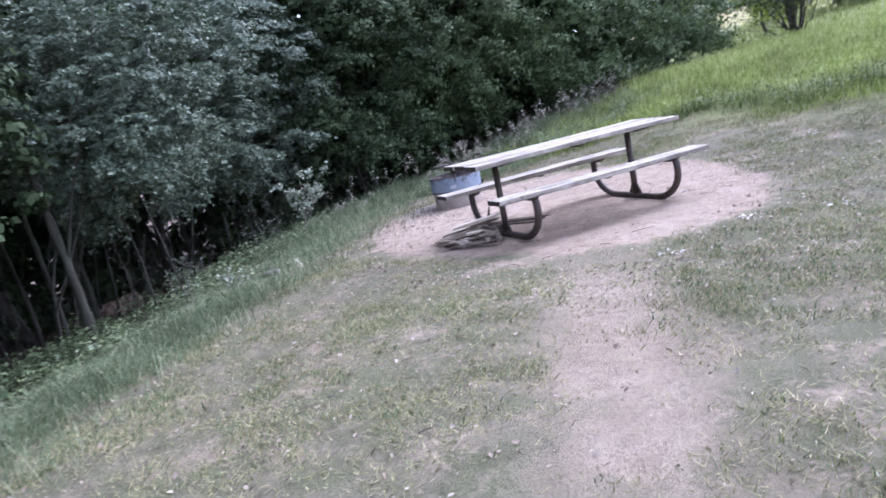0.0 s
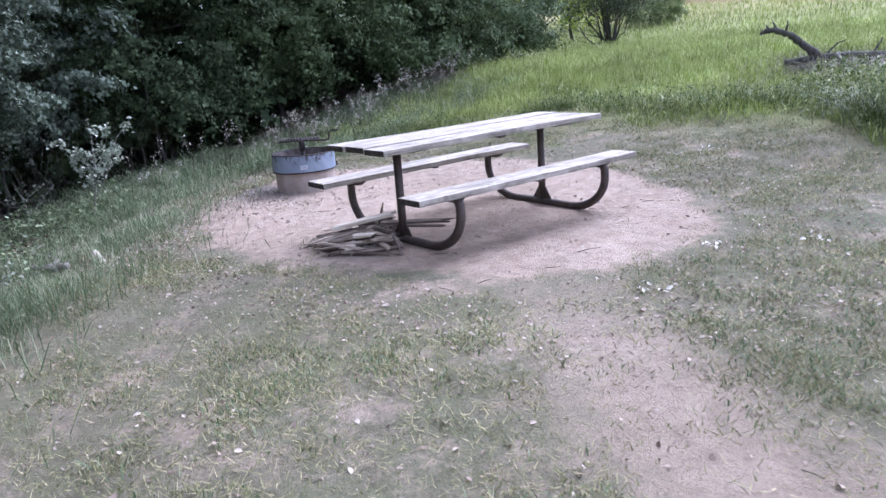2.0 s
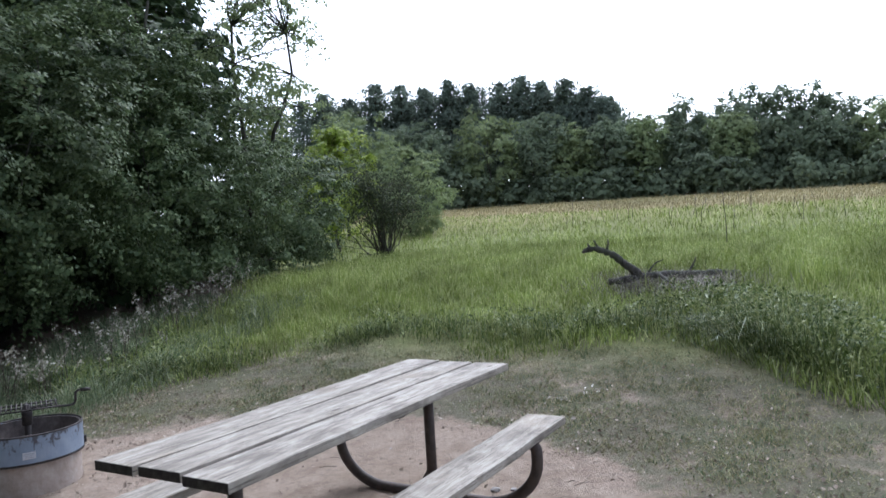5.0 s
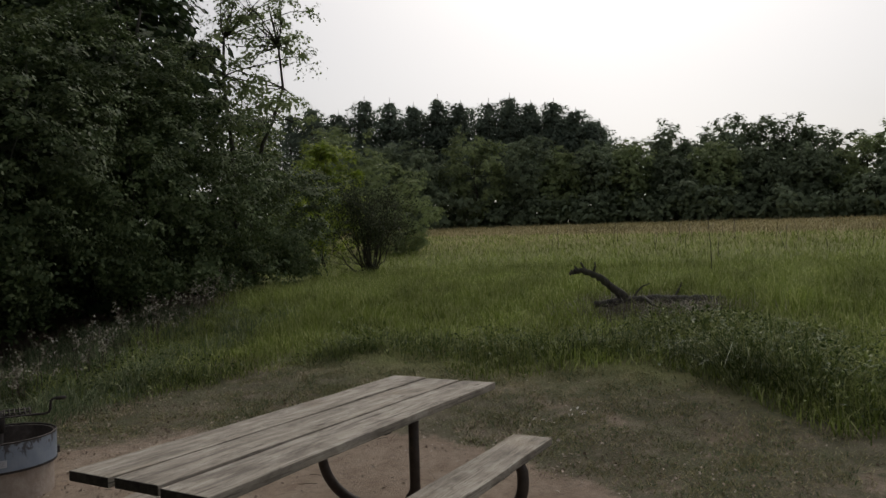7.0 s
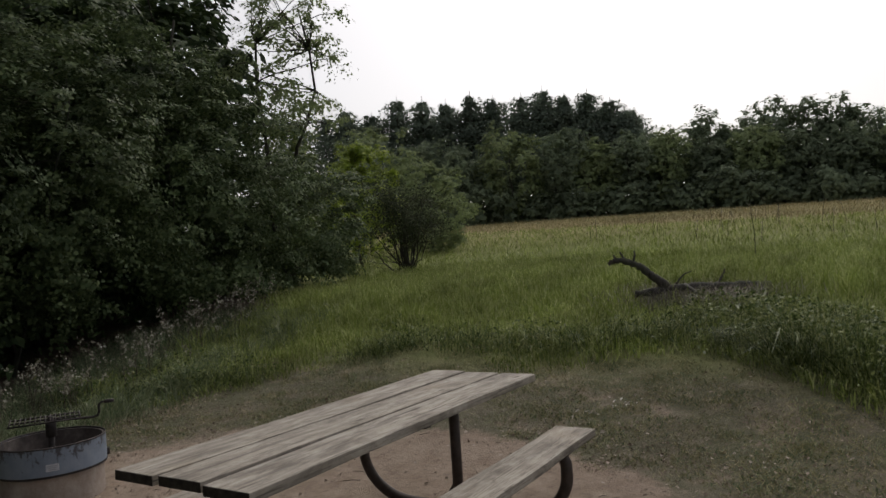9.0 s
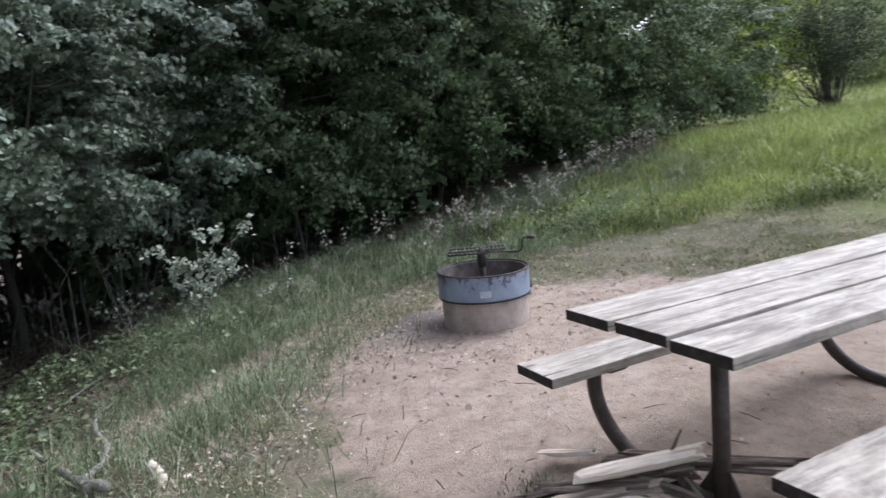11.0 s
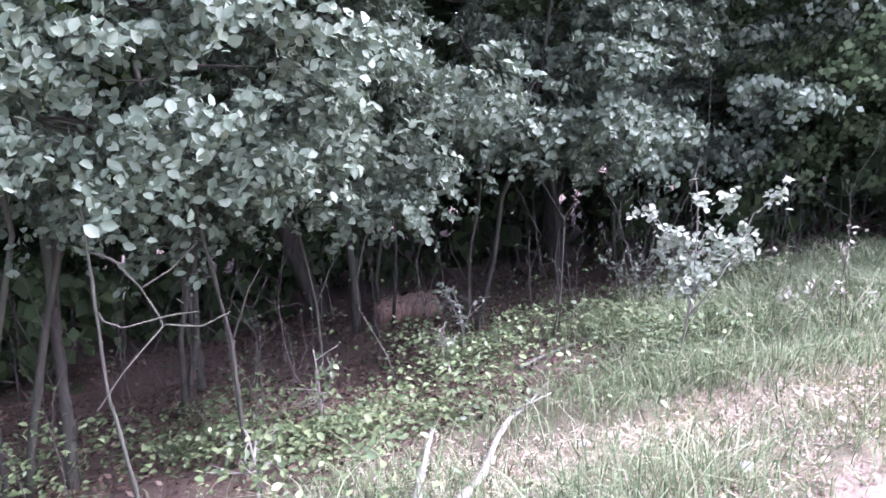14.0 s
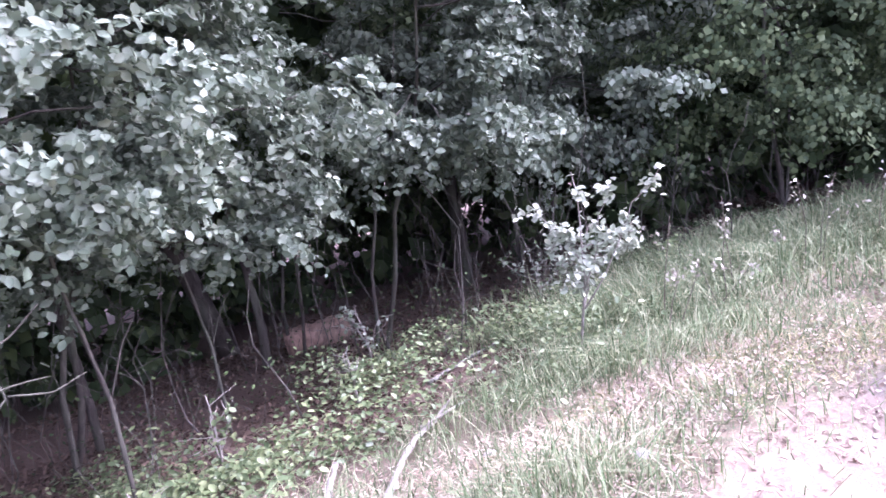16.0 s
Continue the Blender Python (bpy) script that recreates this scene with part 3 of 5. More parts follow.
def fire_ring():
    cx, cy = -2.83, 1.085
    g = empty("fire_ring", (cx, cy, float(height(cx, cy))), 61)
    tagged(g, "round concrete fire ring with a chipped blue steel band", "fire pit")
    part("concrete_base", ring_mesh(0.322, 0.285, -0.06, 0.225, wob=0.008), CONCRETE, g, "stained concrete collar set in the soil")
    part("inner_wall", ring_mesh(0.3345, 0.318, 0.228, 0.4), STEEL_RUST, g, "sooty smoke-stained lining")
    band = part("steel_band", ring_mesh(0.342, 0.335, 0.222, 0.405, 96, 0.004), STEEL_BLUE, g, "chipped pale blue painted steel band")
    part("rim", joined([tube([(0.338 * math.cos(a), 0.338 * math.sin(a), 0.406) for a in np.linspace(0, 2 * np.pi, 72)], 0.007, 6)]), STEEL_SOOT, band, "bare blackened rim")
    part("lower_flange", ring_mesh(0.346, 0.318, 0.212, 0.226, 96), STEEL_SOOT, band)
    bm = bmesh.new()
    bmesh.ops.create_circle(bm, cap_ends=True, segments=32, radius=0.255)
    bmesh.ops.subdivide_edges(bm, edges=bm.edges[:], cuts=3, use_grid_fill=True)
    for v in bm.verts:
        v.co.z = 0.09 + 0.03 * noise.noise(v.co * 9)
    part("ash_bed", bm, ASH, g, "heap of grey ash")
    # small plate on the band, facing the table
    a = radians(-90)
    bm = bmesh.new()
    box(bm, 0.078, 0.004, 0.046, Matrix.Translation((0, -0.3435, 0.28)), 0.001)
    plate = part("plate", bm, PLATE, band, "small worn metal plate")
    for k, w in enumerate((0.055, 0.045, 0.05)):
        bm = bmesh.new()
        box(bm, w, 0.002, 0.005, Matrix.Translation((0, -0.3462, 0.292 - 0.012 * k)))
        part("writing", bm, LETTER, plate)
    # post, collar and swinging grate
    part("post", pipe_mesh([(0, 0, 0.05), (0, 0, 0.2), (0, 0, 0.56)], 0.021), STEEL_SOOT, g)
    part("collar", pipe_mesh([(0, 0, 0.42), (0, 0, 0.48), (0, 0, 0.535)], 0.034), STEEL_SOOT, g)
    grate = empty("cooking_grate", (0, 0, 0))
    grate.parent = g
    tagged(grate, "blackened steel cooking grate with a bent crank handle")
    bars = [tube([(x, -0.13, 0.552), (x, 0, 0.552), (x, 0.13, 0.552)], 0.005, 6) for x in np.linspace(-0.245, 0.18, 15)]
    for bv in bars:
        part("bar", joined([bv]), STEEL_SOOT, grate)
    for y in (-0.13, 0.0, 0.13):
        part("cross_bar", joined([tube([(-0.255, y, 0.542), (0, y, 0.542), (0.19, y, 0.542)], 0.006, 6)]), STEEL_SOOT, grate)
    crank = [(0.0, 0.0, 0.53), (0.18, -0.01, 0.52), (0.26, -0.015, 0.515), (0.295, -0.015, 0.522), (0.305, -0.015, 0.545), (0.308, -0.015, 0.6), (0.325, -0.015, 0.615), (0.35, -0.015, 0.615)]
    part("crank", pipe_mesh(crank, 0.0085, 8), STEEL_SOOT, grate)
    part("handle", pipe_mesh([(0.34, -0.015, 0.615), (0.37, -0.015, 0.615), (0.405, -0.015, 0.613)], [0.012, 0.014, 0.012], 8), STEEL_SOOT, grate)
    bm = bmesh.new()
    box(bm, 0.06, 0.045, 0.05, Matrix.Translation((0.335, 0.1, 0.235)), 0.006)
    part("hinge_lug", bm, STEEL_SOOT, band)
    return g


fire_ring()


# ---- firewood ----
def firewood(long, wide, thick, seed, material, bark):
    """A split stick: an uneven wedge with torn ends and a bark-covered back."""
    r = np.random.default_rng(seed)
    n, m = 9, 6
    base = np.array([(-0.5, -0.5), (0.1, -0.55), (0.52, -0.3), (0.42, 0.28), (0.0, 0.5), (-0.45, 0.22)])
    base = base + r.normal(0, 0.07, base.shape)
    bow, tw = r.normal(0, 0.007), r.normal(0, 0.3)
    v = []
    for i in range(n):
        s = i / (n - 1) - 0.5
        k = (1 - 0.15 * abs(2 * s) ** 3) * (1 + 0.04 * r.normal())
        a = tw * s
        q = base * k * (wide, thick) @ np.array([(math.cos(a), math.sin(a)), (-math.sin(a), math.cos(a))])
        jag = r.normal(0, 0.035 if i in (0, n - 1) else 0.004, m)
        v += [(s * long + jag[j], 0.95 * q[j, 0] + bow * (1 - 4 * s * s), 0.5 * q[j, 1]) for j in range(m)]
    bm = bmesh.new()
    vs = [bm.verts.new(p) for p in v]
    for i in range(n - 1):
        for j in range(m):
            f = bm.faces.new((vs[i * m + j], vs[i * m + (j + 1) % m], vs[(i + 1) * m + (j + 1) % m], vs[(i + 1) * m + j]))
            f.material_index = 1 if bark and j in (0, 1) else 0
    bm.faces.new(vs[:m][::-1]), bm.faces.new(vs[-m:])
    bmesh.ops.recalc_face_normals(bm, faces=bm.faces)
    me = bpy.data.meshes.new("firewood")
    bm.to_mesh(me), bm.free()
    me.materials.append(material), me.materials.append(BARK_LOG)
    return me


# x, y, lift, length, width, turn, tilt, kind (0 dark split, 1 pale split, 2 grey-brown slab, 3 round with bark)
SLABS = (
    (-0.17, 0.15, 0.195, 0.39, 0.075, 64, -7, 1), (-0.15, 0.46, 0.115, 0.53, 0.065, 55, 3, 0), (-0.11, 0.5, 0.08, 0.41, 0.055, 48, 3, 0),
    (-0.21, -0.05, 0.1, 0.34, 0.075, 56, -10, 2), (-0.26, -0.01, 0.125, 0.28, 0.08, 39, -10, 0), (-0.44, -0.07, 0.04, 0.19, 0.05, 68, -6, 0),
    (-0.17, -0.03, 0.09, 0.25, 0.07, 45, -9, 2), (0.08, 0.21, 0.07, 0.34, 0.065, -22, 7, 3), (-0.06, 0.05, 0.115, 0.12, 0.075, 30, -5, 1),
    (-0.05, 0.16, 0.135, 0.2, 0.05, 18, 3, 0), (0.04, 0.12, 0.085, 0.11, 0.1, 70, -5, 2), (-0.09, -0.08, 0.04, 0.08, 0.075, 85, -15, 1),
)
CHUNKS = (
    (-0.22, -0.12, 0.03, 0.22, 0.11, 8, 0, 0), (-0.16, 0.27, 0.185, 0.15, 0.028, -7, -62, 2), (-0.64, 0.17, 0.055, 0.18, 0.07, 47, -3, 1),
    (-0.11, 0.05, 0.055, 0.16, 0.08, 84, -4, 0), (0.03, 0.08, 0.035, 0.15, 0.09, 53, -4, 0), (-0.13, 0.07, 0.05, 0.29, 0.08, 0, -4, 0),
    (-0.29, 0.2, 0.08, 0.32, 0.085, 55, -4, 0), (-0.03, 0.13, 0.11, 0.12, 0.045, 30, 10, 2), (-0.17, 0.07, 0.14, 0.17, 0.045, 56, -7, 0),
    (-0.23, 0.29, 0.16, 0.19, 0.05, 31, -6, 0), (-0.33, 0.04, 0.06, 0.18, 0.08, 64, -6, 0), (-0.03, 0.06, 0.025, 0.17, 0.07, -7, -3, 0),
)
KINDS = (
    (SPLIT_DARK, 1, "dark weathered split log in the firewood heap"), (SPLIT, 0, "pale freshly split log in the firewood heap"),
    (SLAB, 1, "grey-brown barked slab in the firewood heap"), (BARK_LOG, 1, "round barked stick in the firewood heap"),
)
filler = []
for k in range(18):
    px, py = rng.normal(-0.12, 0.2), rng.normal(0.08, 0.12)
    filler.append((px, py, rng.uniform(0.02, 0.07), rng.uniform(0.15, 0.34), rng.uniform(0.04, 0.085), rng.normal(40, 30), rng.normal(0, 5), (0, 0, 2)[k % 3]))
for i, (x, y, up, long, wide, turn, tilt, kind) in enumerate((*SLABS, *CHUNKS, *filler)):
    mat, bark, label = KINDS[kind]
    thick = wide * (1.7 if kind == 3 else (0.9, 0.6, 0.75)[i % 3])
    ob = new("firewood", firewood(long * (1.1 if kind == 1 else 1.35), wide * (1.1 if kind == 1 else 0.8), thick, 50 + i, mat, bark))
    ob.matrix_world = pose(x, y, up + float(height(x, y)), (0, 12, -15, 25)[i % 4], tilt, turn)
    tagged(ob, label, "firewood", "firewood pile")


# ---- trees ----
def wander(a, b, n, wob, r):
    """A crooked line from a to b."""
    a, b = np.asarray(a, float), np.asarray(b, float)
    s = np.linspace(0, 1, n)[:, None]
    p = a + (b - a) * s
    off = np.cumsum(r.normal(0, wob, (n, 3)), 0) * np.linalg.norm(b - a) / n
    return p + (off - off[-1] * s) * np.sqrt(s)


def clumps(center, radii, count, r, hollow=0.5, ragged=0.3, floor=None):
    """Middles of leaf sprays, spread over an uneven, lumpy crown."""
    d = unit(r.normal(size=(count, 3)))
    k = r.uniform(hollow, 1, (count, 1)) ** 0.7
    lump = 1 + ragged * (np.sin(2.7 * d[:, :1] + 1.9 * d[:, 1:2] + r.uniform(0, 6)) * np.cos(2.3 * d[:, 2:] + r.uniform(0, 6)) + 0.35 * r.normal(size=(count, 1)))
    p = np.asarray(center) + d * k * lump * np.asarray(radii)
    if floor is not None:
        low = p[:, 2] < floor
        p[low, 2] = floor + r.uniform(0, 0.6, low.sum())
    return p


def tree(name, label, base, center, radii, mat, leaf, leaves, count=120, spray=0.32, stem=0.08, stems=1, fine=True, hollow=0.45, ragged=0.3, floor=0.5, limbs=26, seed=0, bark=None, flat=0.55, group="", category="tree"):
    """A broad-leaved tree: crooked stems, tapered limbs that reach the sprays, and a crown of single leaves."""
    r = np.random.default_rng(seed)
    bx, by = base
    bz = float(height(bx, by))
    t = empty(name, (bx, by, bz))
    tagged(t, label, category, group)
    c = np.array([center[0] - bx, center[1] - by, center[2] - bz])
    mid = clumps(c, radii, count, r, hollow, ragged, floor)
    wood = []
    forks = []
    for k in range(stems):
        foot = np.array([r.normal(0, 0.12), r.normal(0, 0.12), -0.12]) * (1 if stems > 1 else 0.3) + np.array([0, 0, -0.05])
        top = c + np.array([*r.normal(0, 0.3, 2) * radii[:2], radii[2] * r.uniform(0.2, 0.7)])
        line = wander(foot, top, 9, 0.25, r)
        wood.append(tube(line, np.linspace(stem * r.uniform(0.7, 1.1), stem * 0.2, 9), 8))
        forks.append(line)
    for p in mid[r.permutation(count)[:limbs]]:
        line = forks[r.integers(stems)]
        k = int(np.clip(np.searchsorted(line[:, 2], p[2] - 0.35 * np.linalg.norm(p[:2] - c[:2])), 1, 7))
        way = wander(line[k], p, 6, 0.3, r)
        wood.append(tube(way, np.linspace(stem * 0.4 * (1 - k / 12), 0.006 + stem * 0.03, 6), 5))
    part("trunk", joined(wood), bark or BARK, t, "crooked grey stems and limbs")
    which = r.integers(count, size=leaves)
    # leaves sit along short twigs that run out from each spray's middle
    twig = unit(r.normal(size=(count, 7, 3)) * (1, 1, flat) + 0.45 * unit(mid - c)[:, None])
    pick = twig[which, r.integers(7, size=leaves)]
    reach = r.uniform(0, 1, (leaves, 1)) ** 0.6 * spray * r.uniform(0.6, 1.35, (count, 1))[which]
    pts = mid[which] + pick * reach + r.normal(0, (0.1 if fine else 0.15) * spray, (leaves, 3)) * (1, 1, flat) - np.array([0, 0, 0.3]) * reach ** 2 / max(spray, 0.1)
    nor = np.array([0, 0, 0.75]) + 0.45 * unit(pts - c) + (0.3 if fine else 0.8) * unit(pts - mid[which]) + (0.5 if fine else 0.38) * r.normal(size=(leaves, 3))
    part("crown", (lambda v: (v[0], [v[1]]))(leaf_cloud(pts, nor, leaf * r.uniform(0.6, 1.25, leaves), 0.64 if fine else 0.72, fine)), mat, t)
    return t


HEDGE = "dense green alder at the wood's edge"
EDGE = (
    # foot, crown middle, radii, leaves, leaf size, sprays, spray length, leaf, lowest leaf, folded leaves
    ((-2.2, -4.1), (-2.45, -2.85, 2.15), (1.25, 1.2, 1.4), 44000, 0.048, 230, 0.24, LEAF_NEAR, 1.55, True),
    ((-3.6, -4.2), (-3.55, -3.05, 1.9), (1.1, 1.0, 1.6), 30000, 0.052, 180, 0.25, LEAF_NEAR, 1.5, True),
    ((-5.7, -2.7), (-5.4, -1.85, 2.25), (1.1, 1.05, 1.7), 32000, 0.06, 170, 0.26, LEAF_NEAR, 1.55, True),
    ((-8.0, -1.5), (-7.7, -0.9, 2.6), (1.7, 1.4, 2.2), 38000, 0.07, 170, 0.36, LEAF_NEAR, 1.45, False),
    ((-8.5, 1.2), (-8.1, 1.4, 2.8), (1.6, 1.8, 2.5), 38000, 0.07, 220, 0.42, LEAF_SHADED, 1.0, False),
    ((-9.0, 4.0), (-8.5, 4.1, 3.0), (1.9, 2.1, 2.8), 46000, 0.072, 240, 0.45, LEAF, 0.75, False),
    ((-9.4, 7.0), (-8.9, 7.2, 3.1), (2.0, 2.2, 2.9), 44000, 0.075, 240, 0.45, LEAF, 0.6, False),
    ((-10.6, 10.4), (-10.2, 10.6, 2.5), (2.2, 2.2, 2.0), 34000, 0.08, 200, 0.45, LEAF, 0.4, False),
    ((0.6, -5.4), (0.2, -5.0, 2.3), (1.8, 1.4, 2.0), 18000, 0.09, 130, 0.3, LEAF_SHADED, 0.6, False),
    ((3.2, -6.6), (3.0, -6.3, 2.6), (2.0, 1.6, 2.2), 12000, 0.11, 110, 0.32, LEAF_SHADED, 0.6, False),
    ((-1.2, -5.2), (-1.4, -4.7, 2.6), (1.6, 1.3, 1.9), 20000, 0.085, 140, 0.3, LEAF_SHADED, 1.0, False),
    ((-6.6, -3.9), (-6.6, -3.3, 3.2), (1.7, 1.4, 2.1), 24000, 0.075, 150, 0.32, LEAF_SHADED, 1.3, False),
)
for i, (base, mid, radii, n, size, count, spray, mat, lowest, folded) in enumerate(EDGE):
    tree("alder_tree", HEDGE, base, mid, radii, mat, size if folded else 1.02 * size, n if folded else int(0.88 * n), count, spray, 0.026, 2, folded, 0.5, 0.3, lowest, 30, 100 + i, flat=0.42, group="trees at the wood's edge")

INNER = (
    ((-3.6, -6.2), (-3.8, -6.0, 4.6), (2.6, 2.2, 3.0)), ((-7.4, -5.2), (-7.4, -4.8, 4.8), (2.7, 2.4, 3.2)), ((-10.6, -3.0), (-10.4, -2.8, 5.2), (2.8, 2.6, 3.6)),
    ((-11.3, 1.2), (-11.2, 1.2, 5.6), (2.8, 2.8, 4.0)), ((-12.2, 5.2), (-12.0, 5.2, 6.0), (3.0, 3.0, 4.2)), ((-13.0, 9.4), (-12.6, 9.2, 5.8), (2.9, 2.9, 4.0)),
    ((0.0, -8.6), (0.0, -8.4, 5.0), (3.0, 2.6, 3.4)), ((4.2, -9.8), (4.0, -9.6, 5.2), (3.0, 2.6, 3.4)),
)
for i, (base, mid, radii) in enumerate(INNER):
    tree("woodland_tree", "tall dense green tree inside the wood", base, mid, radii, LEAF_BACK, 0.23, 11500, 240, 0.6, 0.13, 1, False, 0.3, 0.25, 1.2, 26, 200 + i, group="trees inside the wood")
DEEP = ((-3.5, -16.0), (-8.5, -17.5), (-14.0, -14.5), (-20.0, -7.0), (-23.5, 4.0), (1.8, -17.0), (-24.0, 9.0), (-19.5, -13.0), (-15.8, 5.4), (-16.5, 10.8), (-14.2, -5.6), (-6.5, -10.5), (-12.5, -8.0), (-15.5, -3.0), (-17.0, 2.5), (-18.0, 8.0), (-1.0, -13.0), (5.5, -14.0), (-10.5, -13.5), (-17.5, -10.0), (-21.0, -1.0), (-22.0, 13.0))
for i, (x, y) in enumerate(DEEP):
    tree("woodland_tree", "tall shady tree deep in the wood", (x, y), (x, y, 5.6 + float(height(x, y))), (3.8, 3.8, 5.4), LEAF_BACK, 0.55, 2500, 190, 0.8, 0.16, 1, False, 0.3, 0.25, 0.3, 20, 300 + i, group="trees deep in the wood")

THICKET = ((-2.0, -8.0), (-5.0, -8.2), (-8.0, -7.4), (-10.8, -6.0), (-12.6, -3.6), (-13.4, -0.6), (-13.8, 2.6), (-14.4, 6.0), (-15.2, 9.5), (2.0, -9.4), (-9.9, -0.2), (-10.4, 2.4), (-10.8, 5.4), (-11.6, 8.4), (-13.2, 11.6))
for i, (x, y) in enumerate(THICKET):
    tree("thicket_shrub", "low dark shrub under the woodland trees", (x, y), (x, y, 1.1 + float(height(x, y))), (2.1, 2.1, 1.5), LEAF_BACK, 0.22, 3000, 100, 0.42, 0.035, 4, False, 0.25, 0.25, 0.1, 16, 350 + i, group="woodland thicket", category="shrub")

tree("poplar_tree", "tall slender tree with sparse airy foliage against the sky", (-10.6, 11.4), (-9.4, 10.6, 6.6), (1.15, 1.15, 2.6), LEAF_HAZY, 0.085, 7000, 70, 0.42, 0.1, 2, False, 0.3, 0.3, 3.6, 60, 401)
tree("lime_tree", "bright yellow-green young tree beside the wood", (-14.2, 18.9), (-14.0, 18.9, 4.1), (1.4, 1.4, 2.2), LEAF_LIME, 0.12, 10500, 110, 0.36, 0.08, 1, False, 0.4, 0.2, 0.5, 24, 402)
tree("lime_tree", "yellow-green leafy tree behind the alders", (-13.3, 14.2), (-12.9, 13.8, 3.7), (1.35, 1.35, 2.5), LEAF_LIME_DULL, 0.12, 11000, 120, 0.4, 0.1, 1, False, 0.3, 0.3, 0.5, 20, 403)
tree("green_tree", "rounded green tree behind the meadow bush", (-15.4, 25.6), (-15.2, 25.2, 3.9), (2.0, 2.0, 2.35), LEAF_HAZY, 0.14, 11000, 140, 0.42, 0.1, 1, False, 0.4, 0.25, 0.2, 16, 405)
tree("green_tree", "green tree standing behind the lime tree", (-20.0, 27.0), (-20.0, 27.0, 5.2), (2.8, 2.8, 3.2), LEAF_HAZY, 0.19, 8000, 120, 0.5, 0.12, 1, False, 0.4, 0.25, 0.2, 16, 406)


def meadow_bush(x, y):
    """A vase-shaped bush: bare stems fan out from one foot and carry a dark, rounded crown."""
    r = np.random.default_rng(404)
    z = float(height(x, y))
    t = tagged(empty("meadow_bush", (x, y, z)), "open vase-shaped bush with bare dark stems in the meadow", "bush")
    wood, mid = [], []
    for k in range(26):
        a, out = r.uniform(0, 6.283), r.uniform(0.25, 1.25)
        foot = np.array([*r.normal(0, 0.07, 2), -0.08])
        tip = np.array([math.cos(a) * out, math.sin(a) * out, r.uniform(1.5, 2.75) - 0.55 * out])
        line = wander(foot, tip, 9, 0.22, r)
        line[3:6, 2] -= 0.12 * out
        part("stem", joined([tube(line, np.linspace(r.uniform(0.016, 0.034), 0.006, 9), 5)]), BARK, t)
        for q in line[r.integers(3, 9, 4)]:
            end = q + np.array([*(0.4 * r.normal(size=2) + 0.2 * tip[:2]), r.uniform(0.05, 0.5)])
            wood.append(tube(wander(q, end, 5, 0.25, r), np.linspace(0.009, 0.003, 5), 4))
            mid += [end, (q + end) / 2]
        mid.append(tip)
    mid = np.array(mid)
    mid = mid[mid[:, 2] > 0.85 + 0.2 * np.hypot(mid[:, 0], mid[:, 1])]
    tagged(part("twig_spray", joined(wood), BARK, t), "thin bare dark twigs", kind="stuff")
    which = r.integers(len(mid), size=8500)
    pts = mid[which] + r.normal(0, 0.15, (len(which), 3))
    v, f = leaf_cloud(pts, np.array([0, 0, 0.6]) + r.normal(0, 0.6, pts.shape), 0.075 * r.uniform(0.6, 1.25, len(pts)), 0.5, False)
    part("crown", (v, [f]), LEAF_BUSH, t)


meadow_bush(-9.25, 14.75)

# far wood beyond the meadow: x, y, height of the top above zero
def far_tree(x, y, top, wide, mat, seed, leaves=6200):
    z = float(height(x, y))
    h = top + 1.2 - z
    tree("far_tree", "full green broad-leaved tree beyond the meadow", (x, y), (x, y, z + h * 0.5), (wide, wide, h * 0.46), mat, 0.34, leaves, 150, 0.85, 0.16, 1, False, 0.45, 0.16, 0.3, 10, seed, flat=0.7, group="far trees")


OAKS = (
    (-17.1, 71.9, 12.8, 2.4), (-12.4, 73.0, 14.3, 2.6), (-9.4, 73.4, 13.4, 2.8), (-6.1, 73.9, 14.3, 2.9), (-3.4, 74.4, 13.6, 2.6),
    (-1.0, 74.3, 13.7, 2.6), (1.3, 75.0, 12.4, 2.5), (5.4, 72.3, 11.6, 3.6), (10.0, 73.0, 12.0, 3.4), (15.0, 72.0, 11.4, 3.6), (20.0, 71.0, 11.8, 3.8),
)
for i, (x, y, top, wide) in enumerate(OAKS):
    far_tree(x, y, top, wide, LEAF_HAZY if i in (7, 9) else LEAF_HAZY_DARK, 500 + i)
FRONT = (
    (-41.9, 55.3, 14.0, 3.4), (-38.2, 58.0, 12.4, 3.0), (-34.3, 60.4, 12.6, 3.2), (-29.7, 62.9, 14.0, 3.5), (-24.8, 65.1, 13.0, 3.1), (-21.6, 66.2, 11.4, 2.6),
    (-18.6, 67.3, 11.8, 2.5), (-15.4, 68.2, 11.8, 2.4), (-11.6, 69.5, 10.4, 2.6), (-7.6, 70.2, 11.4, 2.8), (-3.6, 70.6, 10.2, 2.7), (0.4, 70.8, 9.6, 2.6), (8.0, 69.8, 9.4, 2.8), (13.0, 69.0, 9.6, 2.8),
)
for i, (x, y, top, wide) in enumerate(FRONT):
    far_tree(x, y, top, wide, LEAF_HAZY if i in (3, 5, 7, 9) else LEAF_HAZY_DARK, 530 + i)
for i in range(56):
    x = -50 + 72 * (i // 2) / 27 + rng.uniform(-0.6, 0.6)
    y = -1.7 + math.sqrt(max(0, (69.5 + 7 * (i % 2)) ** 2 - (x - 2.2) ** 2)) + rng.uniform(-1, 1)
    h, z = rng.uniform(1.8, 4.2) + 4.5 * (i % 2), float(height(x, y))
    tree("far_bush", "leafy bush at the meadow's far edge", (x, y), (x, y, z + h * 0.45), (2.3, 2.3, h * 0.55), LEAF_HAZY_DARK, 0.4, 1500 + 900 * (i % 2), 60, 0.8, 0.06, 3, False, 0.4, 0.3, 0.05, 6, 560 + i, group="far bushes", category="bush")


